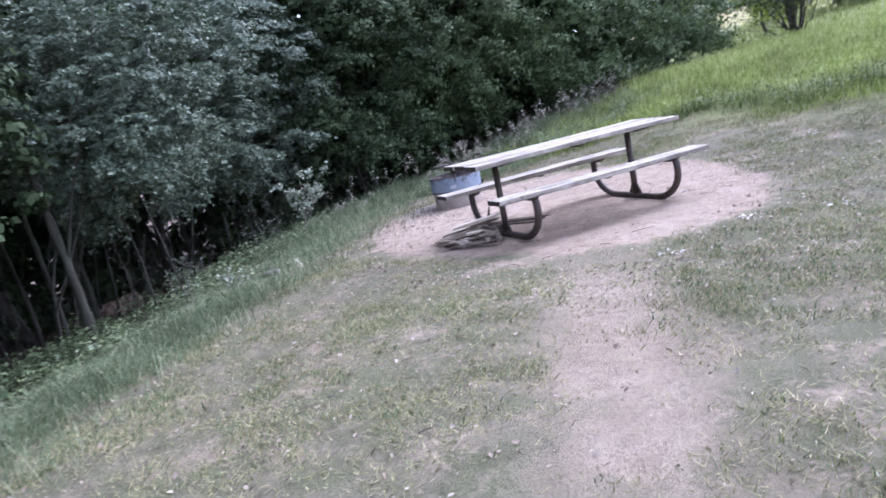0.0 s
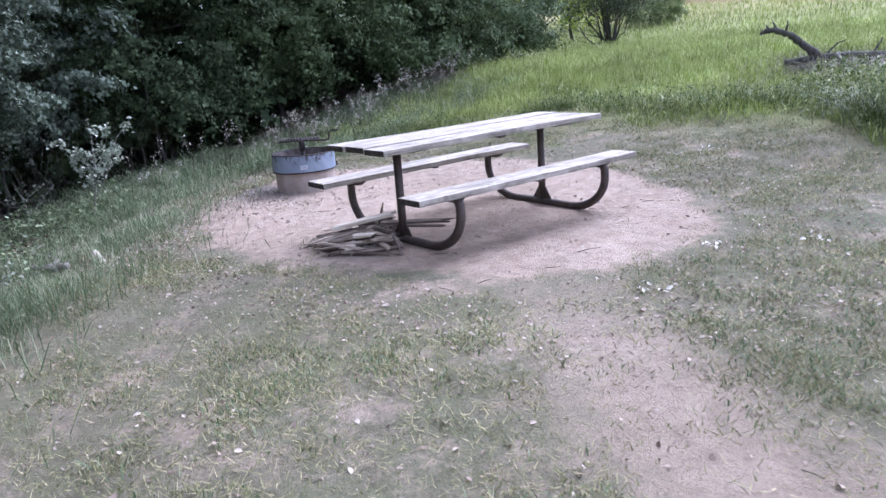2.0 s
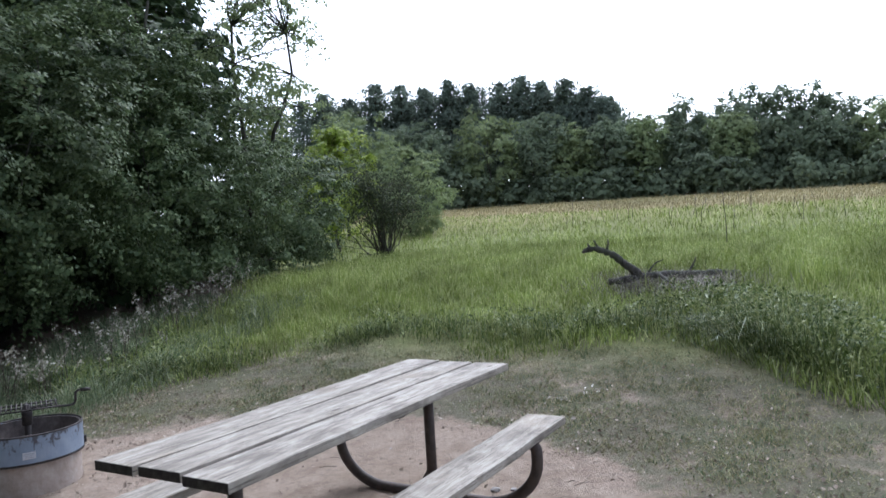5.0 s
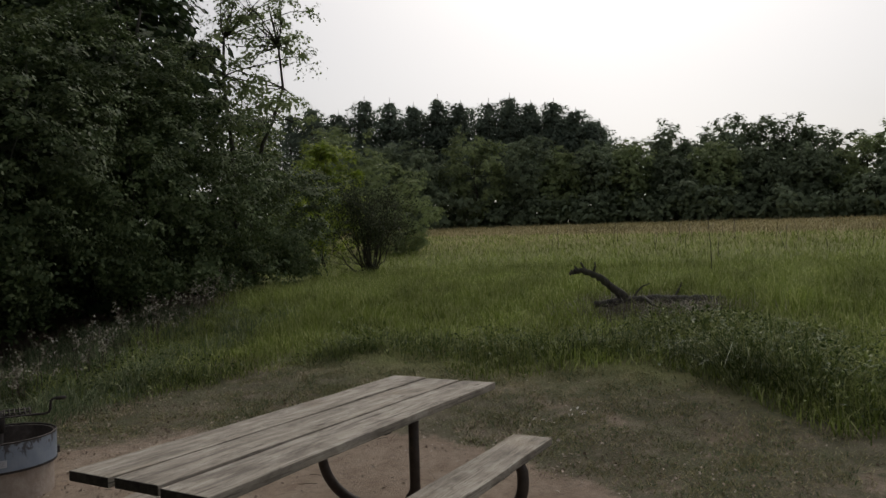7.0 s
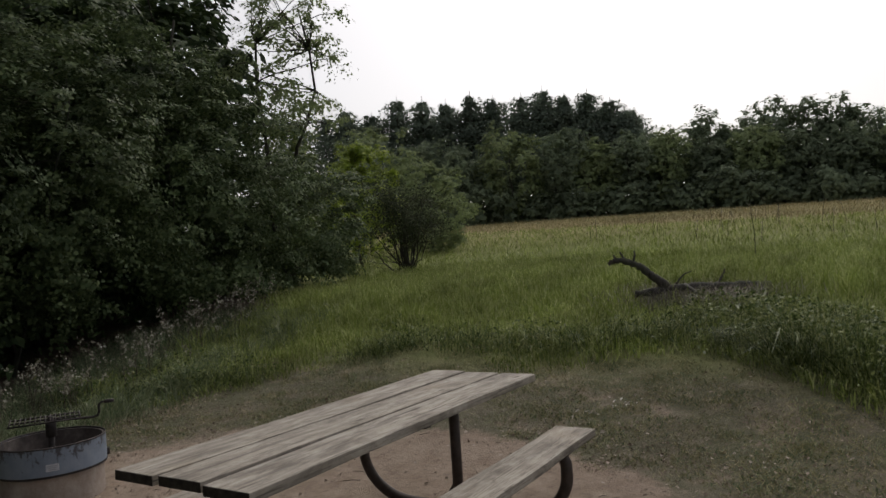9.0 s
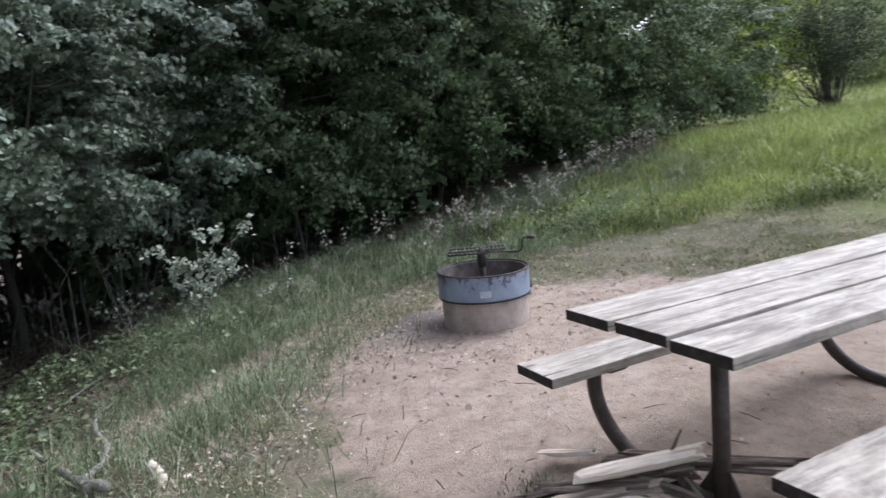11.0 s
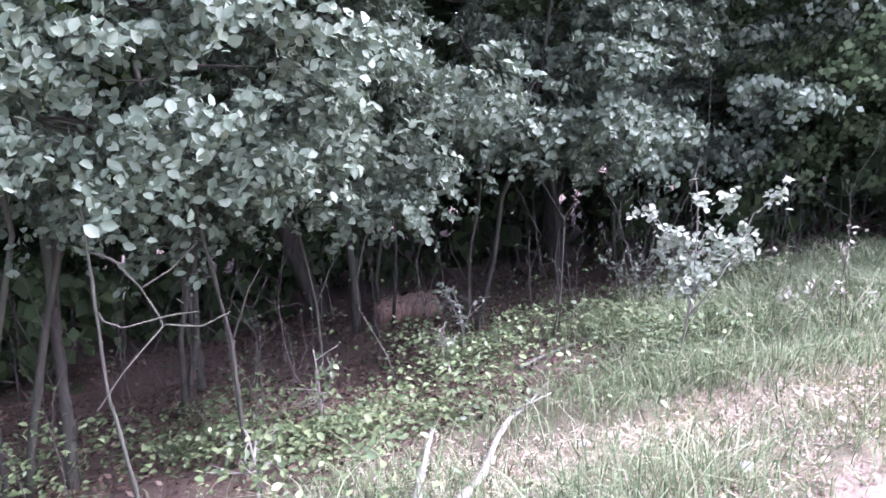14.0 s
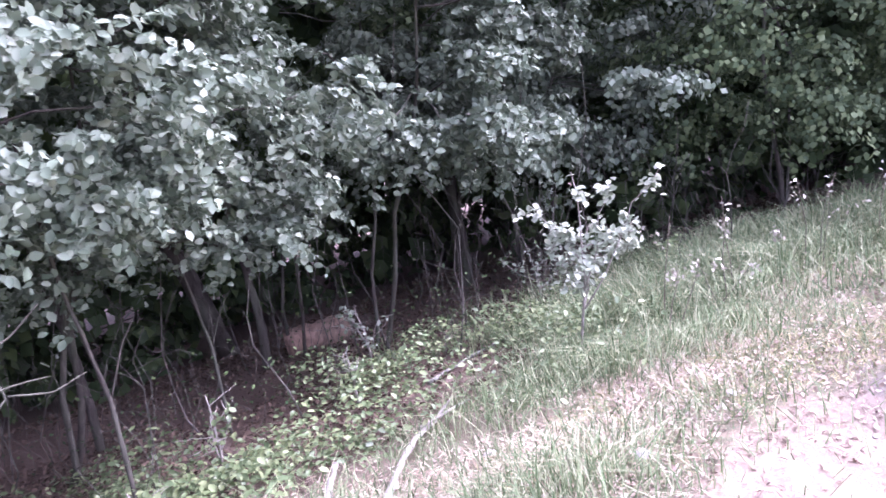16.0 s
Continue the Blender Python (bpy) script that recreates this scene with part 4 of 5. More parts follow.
def pine(x, y, top, seed):
    """A white pine: a straight trunk with whorls of upswept boughs, each a fan of needle tufts."""
    r = np.random.default_rng(seed)
    z = float(height(x, y))
    tall = top + 1.0 - z
    t = tagged(empty("pine_tree", (x, y, z)), "tall dark green pine with ragged boughs beyond the meadow", "pine tree", "far pines")
    wood = [tube([(0, 0, -0.2), (0.1, 0, tall * 0.5), (0.1, 0.1, tall * 0.98)], [0.3, 0.18, 0.02], 7)]
    tiers, sectors, n = 17, 8, 4600
    long = r.uniform(0.4, 1.35, (tiers, sectors))
    turn = r.uniform(0, 6.283, tiers)
    f = r.uniform(0, 1, n) ** 1.15
    k = np.minimum((f * tiers).astype(int), tiers - 1)
    a = r.uniform(0, 6.283, n)
    sec = ((a + turn[k]) / 6.283 * sectors).astype(int) % sectors
    reach = (4.3 * (1 - f) ** 0.6 + 0.3) * long[k, sec]
    rad = reach * np.sqrt(r.uniform(0.05, 1, n))
    # each tier sweeps upward and outward, with ragged tips
    up = tall * (0.18 + 0.74 * (0.3 * (k + 0.5) / tiers + 0.7 * f)) + 0.45 * rad + r.normal(0, 0.12, n)
    pts = np.stack([rad * np.cos(a) + 0.1, rad * np.sin(a), up], -1)
    nor = np.stack([0.5 * np.cos(a), 0.5 * np.sin(a), np.full(n, 0.65)], -1) + r.normal(0, 0.4, (n, 3))
    for q in range(tiers):
        for m in range(0, sectors, 2):
            way = (m + 0.5) / sectors * 6.283 - turn[q]
            l = (4.0 * (1 - q / tiers) ** 0.6 + 0.25) * long[q, m]
            hh = tall * (0.18 + 0.74 * q / tiers)
            wood.append(tube([(0.1, 0, hh), (0.5 * l * math.cos(way), 0.5 * l * math.sin(way), hh + 0.15 * l), (l * math.cos(way), l * math.sin(way), hh + 0.45 * l)], [0.05, 0.03, 0.01], 4))
    part("trunk", joined(wood), BARK_PINE, t)
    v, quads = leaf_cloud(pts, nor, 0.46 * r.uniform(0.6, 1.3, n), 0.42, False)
    part("crown", (v, [quads]), NEEDLE_HAZY, t)


PINES = (
    (-53.0, 61.7, 18.6), (-51.1, 63.3, 19.5), (-48.7, 65.2, 18.8), (-46.2, 67.0, 20.5), (-43.7, 68.7, 20.3), (-41.3, 70.2, 19.7), (-38.8, 71.7, 20.6),
    (-36.4, 73.0, 19.8), (-33.4, 74.5, 19.9), (-31.1, 75.5, 20.4), (-28.8, 76.4, 19.4), (-26.3, 77.4, 19.5), (-23.9, 78.2, 18.2), (-21.8, 78.9, 16.6),
    (-45.6, 72.5, 18.8), (-40.0, 75.0, 18.6), (-34.8, 77.5, 17.6), (-30.0, 79.5, 18.8), (-25.2, 81.5, 17.8), (-56.0, 60.0, 18.0), (-14.6, 79.5, 13.4), (-7.6, 80.5, 13.8),
)
for i, (x, y, top) in enumerate(PINES):
    pine(x, y, top, 600 + i)
    if i < 13:
        pine((x + PINES[i + 1][0]) / 2, (y + PINES[i + 1][1]) / 2 + 2.5, (top + PINES[i + 1][2]) / 2 - (0.2, 0.9, 0.5, 1.4)[i % 4], 640 + i)


# ---- logs, branches and the understory ----
def bough(name, label, category, lines, mat, sides=9, group=""):
    """A fallen piece of wood made of tapered, knotty tubes; the first line is its trunk."""
    o = np.array(lines[0][0][0])
    t = tagged(empty(name, tuple(o)), label, category, group)
    r = np.random.default_rng(len(label))
    for k, (line, r0, r1) in enumerate(lines):
        p = np.asarray(line, float)
        s = np.linspace(0, len(p) - 1, 4 * len(p))
        q = np.stack([np.interp(s, np.arange(len(p)), p[:, c]) for c in range(3)], -1) - o
        q += r.normal(0, 0.12 * min(r0, 0.06), q.shape)
        rad = np.linspace(r0, r1, len(q)) * (1 + 0.12 * r.normal(size=len(q)))
        part("trunk" if k == 0 else "branch", joined([tube(q, rad, sides)]), mat, t)
    return t


bough("fallen_branch", "dead grey fallen limb with a crooked raised fork in the grass", "log", (
    (((-0.55, 7.34, 0.86), (-0.24, 7.52, 0.9), (0.05, 7.69, 0.92), (0.35, 7.84, 0.9), (0.6, 7.99, 0.9), (0.95, 8.12, 0.86)), 0.045, 0.06),
    (((-0.2, 7.54, 0.93), (-0.32, 7.47, 1.05), (-0.42, 7.42, 1.15), (-0.55, 7.34, 1.26), (-0.68, 7.27, 1.31), (-0.79, 7.21, 1.3)), 0.062, 0.034),
    (((-0.66, 7.28, 1.32), (-0.68, 7.26, 1.38), (-0.7, 7.25, 1.42)), 0.02, 0.009),
    (((-0.56, 7.33, 1.29), (-0.53, 7.32, 1.36), (-0.53, 7.32, 1.42)), 0.018, 0.008),
    (((-0.74, 7.24, 1.32), (-0.78, 7.23, 1.38)), 0.018, 0.008),
    (((-0.79, 7.21, 1.3), (-0.84, 7.19, 1.27)), 0.034, 0.018),
    (((0.0, 7.66, 0.94), (0.1, 7.45, 0.92), (0.24, 7.25, 0.86)), 0.03, 0.014),
    (((0.35, 7.86, 0.92), (0.42, 7.9, 1.06), (0.44, 7.92, 1.12)), 0.016, 0.007),
    (((-0.1, 7.6, 0.97), (-0.02, 7.66, 1.08), (0.08, 7.7, 1.12)), 0.014, 0.006),
), BARK_LIMB)
bx, by = rng.normal(0.15, 0.45, 2600), rng.normal(7.5, 0.3, 2600)
brush = blades(on_ground(bx, by, 0.02), rng.uniform(0.1, 0.3, len(bx)), rng.uniform(0.004, 0.009, len(bx)), 1.0, 0.7)
tagged(part("dead_brush", brush, leaf_material("brush", (0.13, 0.11, 0.085), (0.3, 0.27, 0.22), (0.55, 0.52, 0.46), 0.9, 0.0, 2.0, 0.1)), "heap of dry grey-brown stalks round the fallen limb", "brush", kind="stuff")
bough("fallen_log", "short barked log lying on the woodland floor", "log", (
    (((-6.62, -4.03, float(height(-6.62, -4.03)) + 0.12), (-6.75, -3.72, float(height(-6.75, -3.72)) + 0.13), (-6.88, -3.4, float(height(-6.88, -3.4)) + 0.12)), 0.15, 0.15),
), BARK_ROTTEN, 14)


def low(x, y, up=0.03):
    return (x, y, float(height(x, y)) + up)


bough("dead_branch", "bleached forked branch lying on the grassy bank", "branch", (
    ((low(-1.92, -1.66, 0.05), low(-2.15, -1.74, 0.05), low(-2.45, -1.83, 0.055), low(-2.75, -1.92, 0.06), low(-2.97, -1.98, 0.08)), 0.024, 0.013),
    ((low(-2.05, -1.7, 0.06), low(-2.25, -1.6, 0.05), low(-2.55, -1.58, 0.045), low(-2.85, -1.62, 0.055), low(-3.2, -1.64, 0.055), low(-3.5, -1.6, 0.05), low(-3.8, -1.57, 0.06)), 0.023, 0.008),
    ((low(-3.3, -1.64, 0.08), low(-3.5, -1.52, 0.08), low(-3.7, -1.45, 0.05)), 0.01, 0.004),
    ((low(-2.0, -1.68, 0.05), low(-1.85, -1.6, 0.06)), 0.028, 0.026),
), BRANCH_PALE)
bough("sawn_stub", "short pale sawn branch end in the grass", "branch", (
    ((low(-1.78, -1.36, -0.02), low(-1.79, -1.38, 0.05), low(-1.8, -1.4, 0.09)), 0.03, 0.028),
), SPLIT, 9)
bough("dead_branch", "thin grey branch lying along the bank", "branch", (
    ((low(-4.3, -1.85, 0.015), low(-4.7, -1.65, 0.02), low(-5.2, -1.4, 0.02)), 0.015, 0.008),
), BARK_DEAD)

bough("dead_shrub", "dead grey shrub stem with crooked bare twigs under the alder", "shrub", (
    ((low(-1.67, -2.59, -0.05), low(-1.71, -2.62, 0.35), low(-1.69, -2.66, 0.75), low(-1.76, -2.72, 1.15), low(-1.84, -2.8, 1.7)), 0.009, 0.004),
    (((-1.75, -2.7, 1.0), (-1.77, -2.62, 0.97), (-1.81, -2.56, 0.86), (-1.79, -2.46, 0.74), (-1.62, -2.5, 0.63), (-1.46, -2.46, 0.57)), 0.0055, 0.002),
    (((-1.7, -2.65, 0.8), (-1.6, -2.53, 0.81), (-1.63, -2.48, 0.78), (-1.8, -2.45, 0.77), (-1.95, -2.44, 0.74)), 0.004, 0.002),
    (((-1.79, -2.46, 0.74), (-1.9, -2.4, 0.7), (-2.02, -2.36, 0.72)), 0.004, 0.002),
    (((-1.81, -2.56, 0.86), (-1.92, -2.52, 0.9), (-2.0, -2.46, 0.98)), 0.004, 0.002),
), BARK, 7)
for x, y, r0, lean in ((-1.7, -3.55, 0.055, 0.0), (-2.5, -3.9, 0.036, -0.15), (-4.3, -4.5, 0.035, 0.1), (-6.1, -4.0, 0.05, 0.05), (-8.6, -2.4, 0.07, 0.1)):
    bough("thin_trunk", "dim grey trunk standing at the wood's edge", "tree", (
        ((low(x, y, -0.1), low(x + 0.3 * lean, y, 0.7), low(x + lean, y - 0.05, 1.5), low(x + 1.4 * lean, y - 0.1, 2.6)), r0, 0.6 * r0),
        ((low(x + 0.6 * lean, y, 1.0), low(x + lean + 0.15, y + 0.2, 1.5), low(x + lean + 0.3, y + 0.4, 1.9)), 0.3 * r0, 0.1 * r0),
    ), BARK, 9, "trunks at the wood's edge")
for x, y, tall in ((-2.75, -2.95, 1.7), (-4.1, -3.25, 1.6)):
    bough("thin_trunk", "slender grey stem standing under the alders", "tree", (
        ((low(x, y, -0.05), low(x - 0.03, y - 0.02, 0.4 * tall), low(x + 0.02, y - 0.08, 0.75 * tall), low(x + 0.05, y - 0.1, tall + 0.4)), 0.013, 0.008),
        ((low(x - 0.03, y - 0.02, 0.4 * tall), low(x - 0.1, y + 0.06, 0.55 * tall), low(x - 0.2, y + 0.1, 0.62 * tall)), 0.006, 0.002),
    ), BARK, 7, "slender stems under the alders")

# thin dead and living stems under the canopy
wood = []
for k in range(860):
    x, y = rng.uniform(-11, 0.5), rng.uniform(-8.5, 2.5)
    s = bank(x, y)
    if s < 3.9 - (0.6 if x < -5 else 0) or s > 11 or (k % 3 and s > 7.5):
        continue
    hgt = rng.uniform(0.4, 1.5) if k % 4 else rng.uniform(1.2, 2.6)
    thin = rng.uniform(0.0015, 0.0035) if k % 4 else rng.uniform(0.003, 0.008)
    p = on_ground(x, y, -0.05)
    line = wander(p, p + np.array([*rng.normal(0, 0.22, 2), hgt]), 7, 0.5, rng)
    wood.append(tube(line, np.linspace(thin, 0.002, 7), 4))
    for q in line[rng.integers(2, 6, 2)]:
        wood.append(tube(wander(q, q + np.array([*rng.normal(0, 0.2, 2), rng.uniform(0.0, 0.28)]), 5, 0.5, rng), np.linspace(0.6 * thin, 0.0015, 5), 4))
fx, fy = rng.uniform(-11, 1.0, 90000), rng.uniform(-9, 2.0, 90000)
ok = (bank(fx, fy) > 3.4) & (bank(fx, fy) < 9) & (rng.uniform(size=len(fx)) < 0.55 + 0.35 * smooth_noise(fx, fy, 2.0, 71))
fp = on_ground(fx[ok], fy[ok], 0.012)
fv, ff = leaf_cloud(fp, np.array([0, 0, 1.0]) + 0.55 * rng.normal(size=fp.shape), rng.uniform(0.025, 0.07, len(fp)), 0.5, False)
tagged(part("forest_litter", (fv, [ff]), leaf_material("forest_litter_leaf", (0.05, 0.034, 0.026), (0.09, 0.063, 0.048), (0.19, 0.14, 0.105), 0.95, 0.0, 1.2, 0.05)), "brown dead leaves covering the shady woodland floor", "leaves", kind="stuff")
lx, ly = rng.uniform(-9, 0.5, 24000), rng.uniform(-7, 1.5, 24000)
ok = (bank(lx, ly) > 3.8) & (bank(lx, ly) < 6.0) & (rng.uniform(size=len(lx)) < 0.4 + 0.6 * np.sin(3.1 * lx + 1.7 * ly) * np.sin(2.3 * ly - 1.1 * lx))
lp = on_ground(lx[ok], ly[ok]) + np.stack([np.zeros(ok.sum())] * 2 + [0.8 * rng.uniform(0.05, 1.0, ok.sum()) ** 1.4], -1)
lv, lf = leaf_cloud(lp, np.array([0, 0, 0.8]) + 0.6 * rng.normal(size=lp.shape), rng.uniform(0.018, 0.036, len(lp)), 0.7, False)
tagged(part("understory_leaves", (lv, [lf]), LEAF_BACK), "small dim leaves on thin twigs under the trees", "undergrowth", kind="stuff")
tagged(part("understory_stems", joined(wood), BARK_TWIG), "thin bare grey stems and twigs under the trees", "undergrowth", kind="stuff")

def sapling(x, y, tips, leaf, leaves, seed, mat):
    """A young tree: one thin stem, a few rising branches to the tips, and leaves in rows along their outer parts."""
    r = np.random.default_rng(seed)
    foot = np.array(low(x, y, -0.03))
    t = tagged(empty("sapling", tuple(foot)), "young sapling with pale silvery leaves on the bank", "sapling", "saplings on the bank")
    tips = [np.array(p) - foot for p in tips]
    stem = wander((0, 0, 0), tips[0], 9, 0.16, r)
    part("stem", joined([tube(stem, np.linspace(0.011, 0.003, 9), 6)]), BRANCH_PALE, t)
    lines, wood = [stem[3:]], []
    for k, tip in enumerate(tips[1:]):
        way = wander(stem[2 + k % 4], tip, 8, 0.2, r)
        lines.append(way[2:])
        part("branch", joined([tube(way, np.linspace(0.006, 0.002, 8), 5)]), BRANCH_PALE, t)
    for line in lines[:]:
        for q in line[::2]:
            side = wander(q, q + np.array([*r.normal(0, 0.09, 2), r.uniform(0.0, 0.1)]), 5, 0.2, r)
            lines.append(side)
            wood.append(tube(side, np.linspace(0.003, 0.0015, 5), 4))
    tagged(part("twig_spray", joined(wood), BRANCH_PALE, t), kind="stuff")
    pts = []
    for k in range(leaves):
        line = lines[r.integers(len(lines))]
        f = r.uniform(0, len(line) - 1.001)
        a = line[int(f)] * (1 - f % 1) + line[int(f) + 1] * (f % 1)
        pts.append(a + r.normal(0, 0.45 * leaf, 3))
    pts = np.array(pts)
    v, f = leaf_cloud(pts, np.array([0.35, 0.1, 0.7]) + r.normal(0, 0.5, pts.shape), leaf * r.uniform(0.6, 1.25, len(pts)), 0.62, True)
    part("foliage", (v, [f]), mat, t)


sapling(-4.36, -0.83, ((-4.02, -0.76, 0.95), (-4.22, -0.27, 0.9), (-4.1, -0.55, 0.86), (-4.3, -1.02, 0.75), (-4.2, -0.45, 0.55), (-4.25, -0.7, 0.6), (-4.2, -0.95, 0.5), (-4.4, -0.5, 0.4)), 0.047, 760, 700, LEAF_PALE)
for i, (x, y, tall, n) in enumerate(((-1.5, -2.15, 0.34, 60), (-4.9, -2.45, 0.55, 70), (-5.9, -1.2, 0.6, 110), (-2.3, -2.55, 0.4, 60), (-4.15, -2.3, 0.42, 50), (-3.2, -2.75, 0.5, 60))):
    g = float(height(x, y))
    sapling(x, y, [(x + rng.normal(0, 0.12 * tall), y + rng.normal(0, 0.12 * tall), g + tall)] + [(x + rng.normal(0, 0.25 * tall), y + rng.normal(0, 0.25 * tall), g + tall * rng.uniform(0.5, 0.95)) for k in range(4)], 0.042, n, 710 + i, LEAF_PALE if i < 3 else HERB)


# ---- grass, weeds and litter ----
def scatter(n, x0, x1, y0, y1):
    return rng.uniform(x0, x1, n), rng.uniform(y0, y1, n)


def stuff(name, label, category, data, mat):
    return tagged(part(name, data, mat), label, category, kind="stuff")


# short worn turf round the pad: matted straw and green strands in patches
x, y = scatter(1000000, -6.5, 7.5, -4.6, 6.6)
wear = patchy(x, y)
keep = (rng.uniform(size=len(x)) > 1.03 * bareness(x, y)) & (edge(x, y) < 2.7) & (rng.uniform(size=len(x)) < np.clip(0.42 + 0.5 * wear, 0.06, 1)) & (y < meadow_start(x) + 0.5 + 0.5 * smooth_noise(x, y, 1.0, 4))
x, y, wear = x[keep], y[keep], wear[keep]
stuff("worn_turf", "short trampled dry grass round the campsite", "grass", slivers(on_ground(x, y, 0.004), rng.uniform(0.004, 0.026, len(x)) * (1 + 0.5 * wear), rng.uniform(0.0035, 0.0075, len(x)), 0.06), GRASS_TURF)
x, y = scatter(230000, -6.5, 7.5, -4.6, 6.6)
lush = ((x > 1.3) & (y > 0)) | (y > 3.2) | (edge(x, y) > 1.6)
keep = (rng.uniform(size=len(x)) > 1.2 * bareness(x, y)) & (edge(x, y) < 2.7) & (patchy(x, y) + 0.3 * rng.normal(size=len(x)) > 0.5 - 0.28 * lush) & (y < meadow_start(x) + 0.6)
x, y = x[keep], y[keep]
stuff("turf_tufts", "small green tufts in the worn turf", "grass", blades(on_ground(x, y), rng.uniform(0.012, 0.05, len(x)), rng.uniform(0.004, 0.008, len(x)), 1.0, 0.5), GRASS_EDGE)
x, y = rng.normal(-0.5, 0.09, 260), rng.normal(-0.06, 0.06, 260)
tuft = tagged(part("grass_tuft", blades(on_ground(x, y), rng.uniform(0.015, 0.055, len(x)), 0.005, 0.9, 0.5), GRASS_EDGE), "tuft of green grass beside the firewood", "grass", kind="stuff")

# longer grass on the bank's edge
x, y = scatter(900000, -9.0, 3.5, -6.5, 7.0)
q = edge(x, y)
deep_side = np.clip((-4.3 - x) / 1.0, 0, 1)
thick = np.exp(-((q - 2.75 - 0.5 * deep_side) / (np.where(q < 2.75, 0.75, 0.5) + 0.75 * deep_side)) ** 2) * (0.55 + 0.5 * smooth_noise(x, y, 2.5, 11)) * np.where((y > -1.25) | (x > -1.5), 1, 0.45)
keep = (rng.uniform(size=len(x)) < thick) & (q < 4.6 + deep_side)
x, y = x[keep], y[keep]
tuft = 1 + 0.45 * smooth_noise(x, y, 4.5, 6)
stuff("bank_grass", "long green and straw grass along the top of the bank", "grass", blades(on_ground(x, y), rng.uniform(0.04, 0.24, len(x)) * tuft * (1 + 0.4 * (x < -4.6)), rng.uniform(0.0035, 0.007, len(x)) * (1 + 0.5 * (x < -4.6)), 0.95, 0.7), GRASS_EDGE)

# meadow close by, then coarser further out
x, y = scatter(250000, -9.5, 9.0, 2.2, 17.0)
n1 = smooth_noise(x, y, 1.1, 4)
more = y - meadow_start(x) - 0.4 * n1
bare_brush = np.exp(-(((x - 0.1) / 0.55) ** 2 + ((y - 7.2) / 0.4) ** 2))
keep = (more > 0) & (rng.uniform(size=len(x)) < np.clip(1.35 - 0.065 * y, 0.3, 1) * np.clip(0.5 + more, 0, 1) * (1 - 0.15 * bare_brush)) & (edge(x, y) < 3.2 + 0.2 * np.clip(y - 8, 0, 9))
x, y, more = x[keep], y[keep], more[keep]
tall = rng.uniform(0.1, 0.4, len(x)) * (0.8 + 0.3 * smooth_noise(x, y, 0.9, 8) + 0.25 * smooth_noise(x, y, 4.5, 88)) * np.clip(0.4 + 0.5 * more, 0.4, 1)
stuff("meadow_grass", "tall green meadow grass on the rising slope", "grass", blades(on_ground(x, y), tall, rng.uniform(0.005, 0.012, len(x)) * (1 + 0.04 * y), 0.75, 0.55), GRASS_FIELD)
x, y = scatter(150000, -45, 25, 14, 78)
keep = (rng.uniform(size=len(x)) < np.clip(1.25 - y / 70, 0.25, 1)) & (x > -9 - 0.75 * (y - 8))
x, y = x[keep], y[keep]
far_side = y + 6 * smooth_noise(x, y, 0.12, 21) > 40
for name, label, pick, mat in (("meadow_grass", "green meadow grass further up the slope", ~far_side, GRASS_FIELD), ("dry_meadow_grass", "dry straw-coloured grass along the meadow's far edge", far_side, GRASS_DRY)):
    stuff(name, label, "grass", blades(on_ground(x[pick], y[pick]), rng.uniform(0.1, 0.34, pick.sum()), 0.014 + 0.0004 * y[pick], 0.7, 0.5), mat)


def weeds(xs, ys, lo, hi, plume, thick=0.005):
    """Upright weed stalks with drooping feathery heads: stems and heads as two meshes."""
    stalks, pts = [], []
    for x, y in zip(xs, ys):
        p = on_ground(x, y, -0.02)
        tip = p + np.array([*rng.normal(0, 0.1, 2), rng.uniform(lo, hi)])
        way = wander(p, tip, 5, 0.12, rng)
        stalks.append(tube(way, np.linspace(thick, 0.4 * thick, 5), 3))
        n = int(plume * rng.uniform(0.6, 1.3))
        s = rng.uniform(0, 1, (n, 1))
        droop = np.array([*rng.normal(0, 0.08, 2), -0.02])
        pts.append(tip - (tip - way[2]) * 0.55 * s + droop * (1 - s) + rng.normal(0, 0.022, (n, 3)))
    pts = np.concatenate(pts)
    heads = leaf_cloud(pts, rng.normal(size=pts.shape), rng.uniform(0.02, 0.05, len(pts)), 0.5, False)
    return joined(stalks), (heads[0], [heads[1]])


u = rng.uniform(0, 1, 330) ** 0.6
wx = np.interp(u, (0, 0.3, 0.55, 0.8, 1), (1.2, -3.2, -5.0, -5.9, -7.2)) + rng.normal(0, 0.28, len(u))
wy = np.interp(u, (0, 0.3, 0.55, 0.8, 1), (-4.4, -2.3 + 1.2, 0.9, 4.4, 7.2)) + rng.normal(0, 0.28, len(u))
ok = (edge(wx, wy) > 2.5) & (edge(wx, wy) < 3.4) & (wx < -4.2)
stalks, heads = weeds(wx[ok], wy[ok], 0.3, 0.8, 18)
stuff("weed_stalks", "thin brown stalks of tall weeds along the wood", "weeds", stalks, BARK_LOG)
stuff("weed_heads", "pale fluffy seed heads of tall weeds", "weeds", heads, SEED)
mx, my = np.concatenate([scatter(5, -6.0, 6.0, 12.0, 24.0), scatter(26, -8.5, 3.5, 22.0, 36.0)], 1)
stalks, heads = weeds(mx, my, 0.6, 1.4, 12, 0.012)
stuff("weed_stalks", "dark standing stalks of meadow weeds", "weeds", stalks, BARK)
stuff("weed_heads", "brown seed heads of meadow weeds", "weeds", heads, SEED)


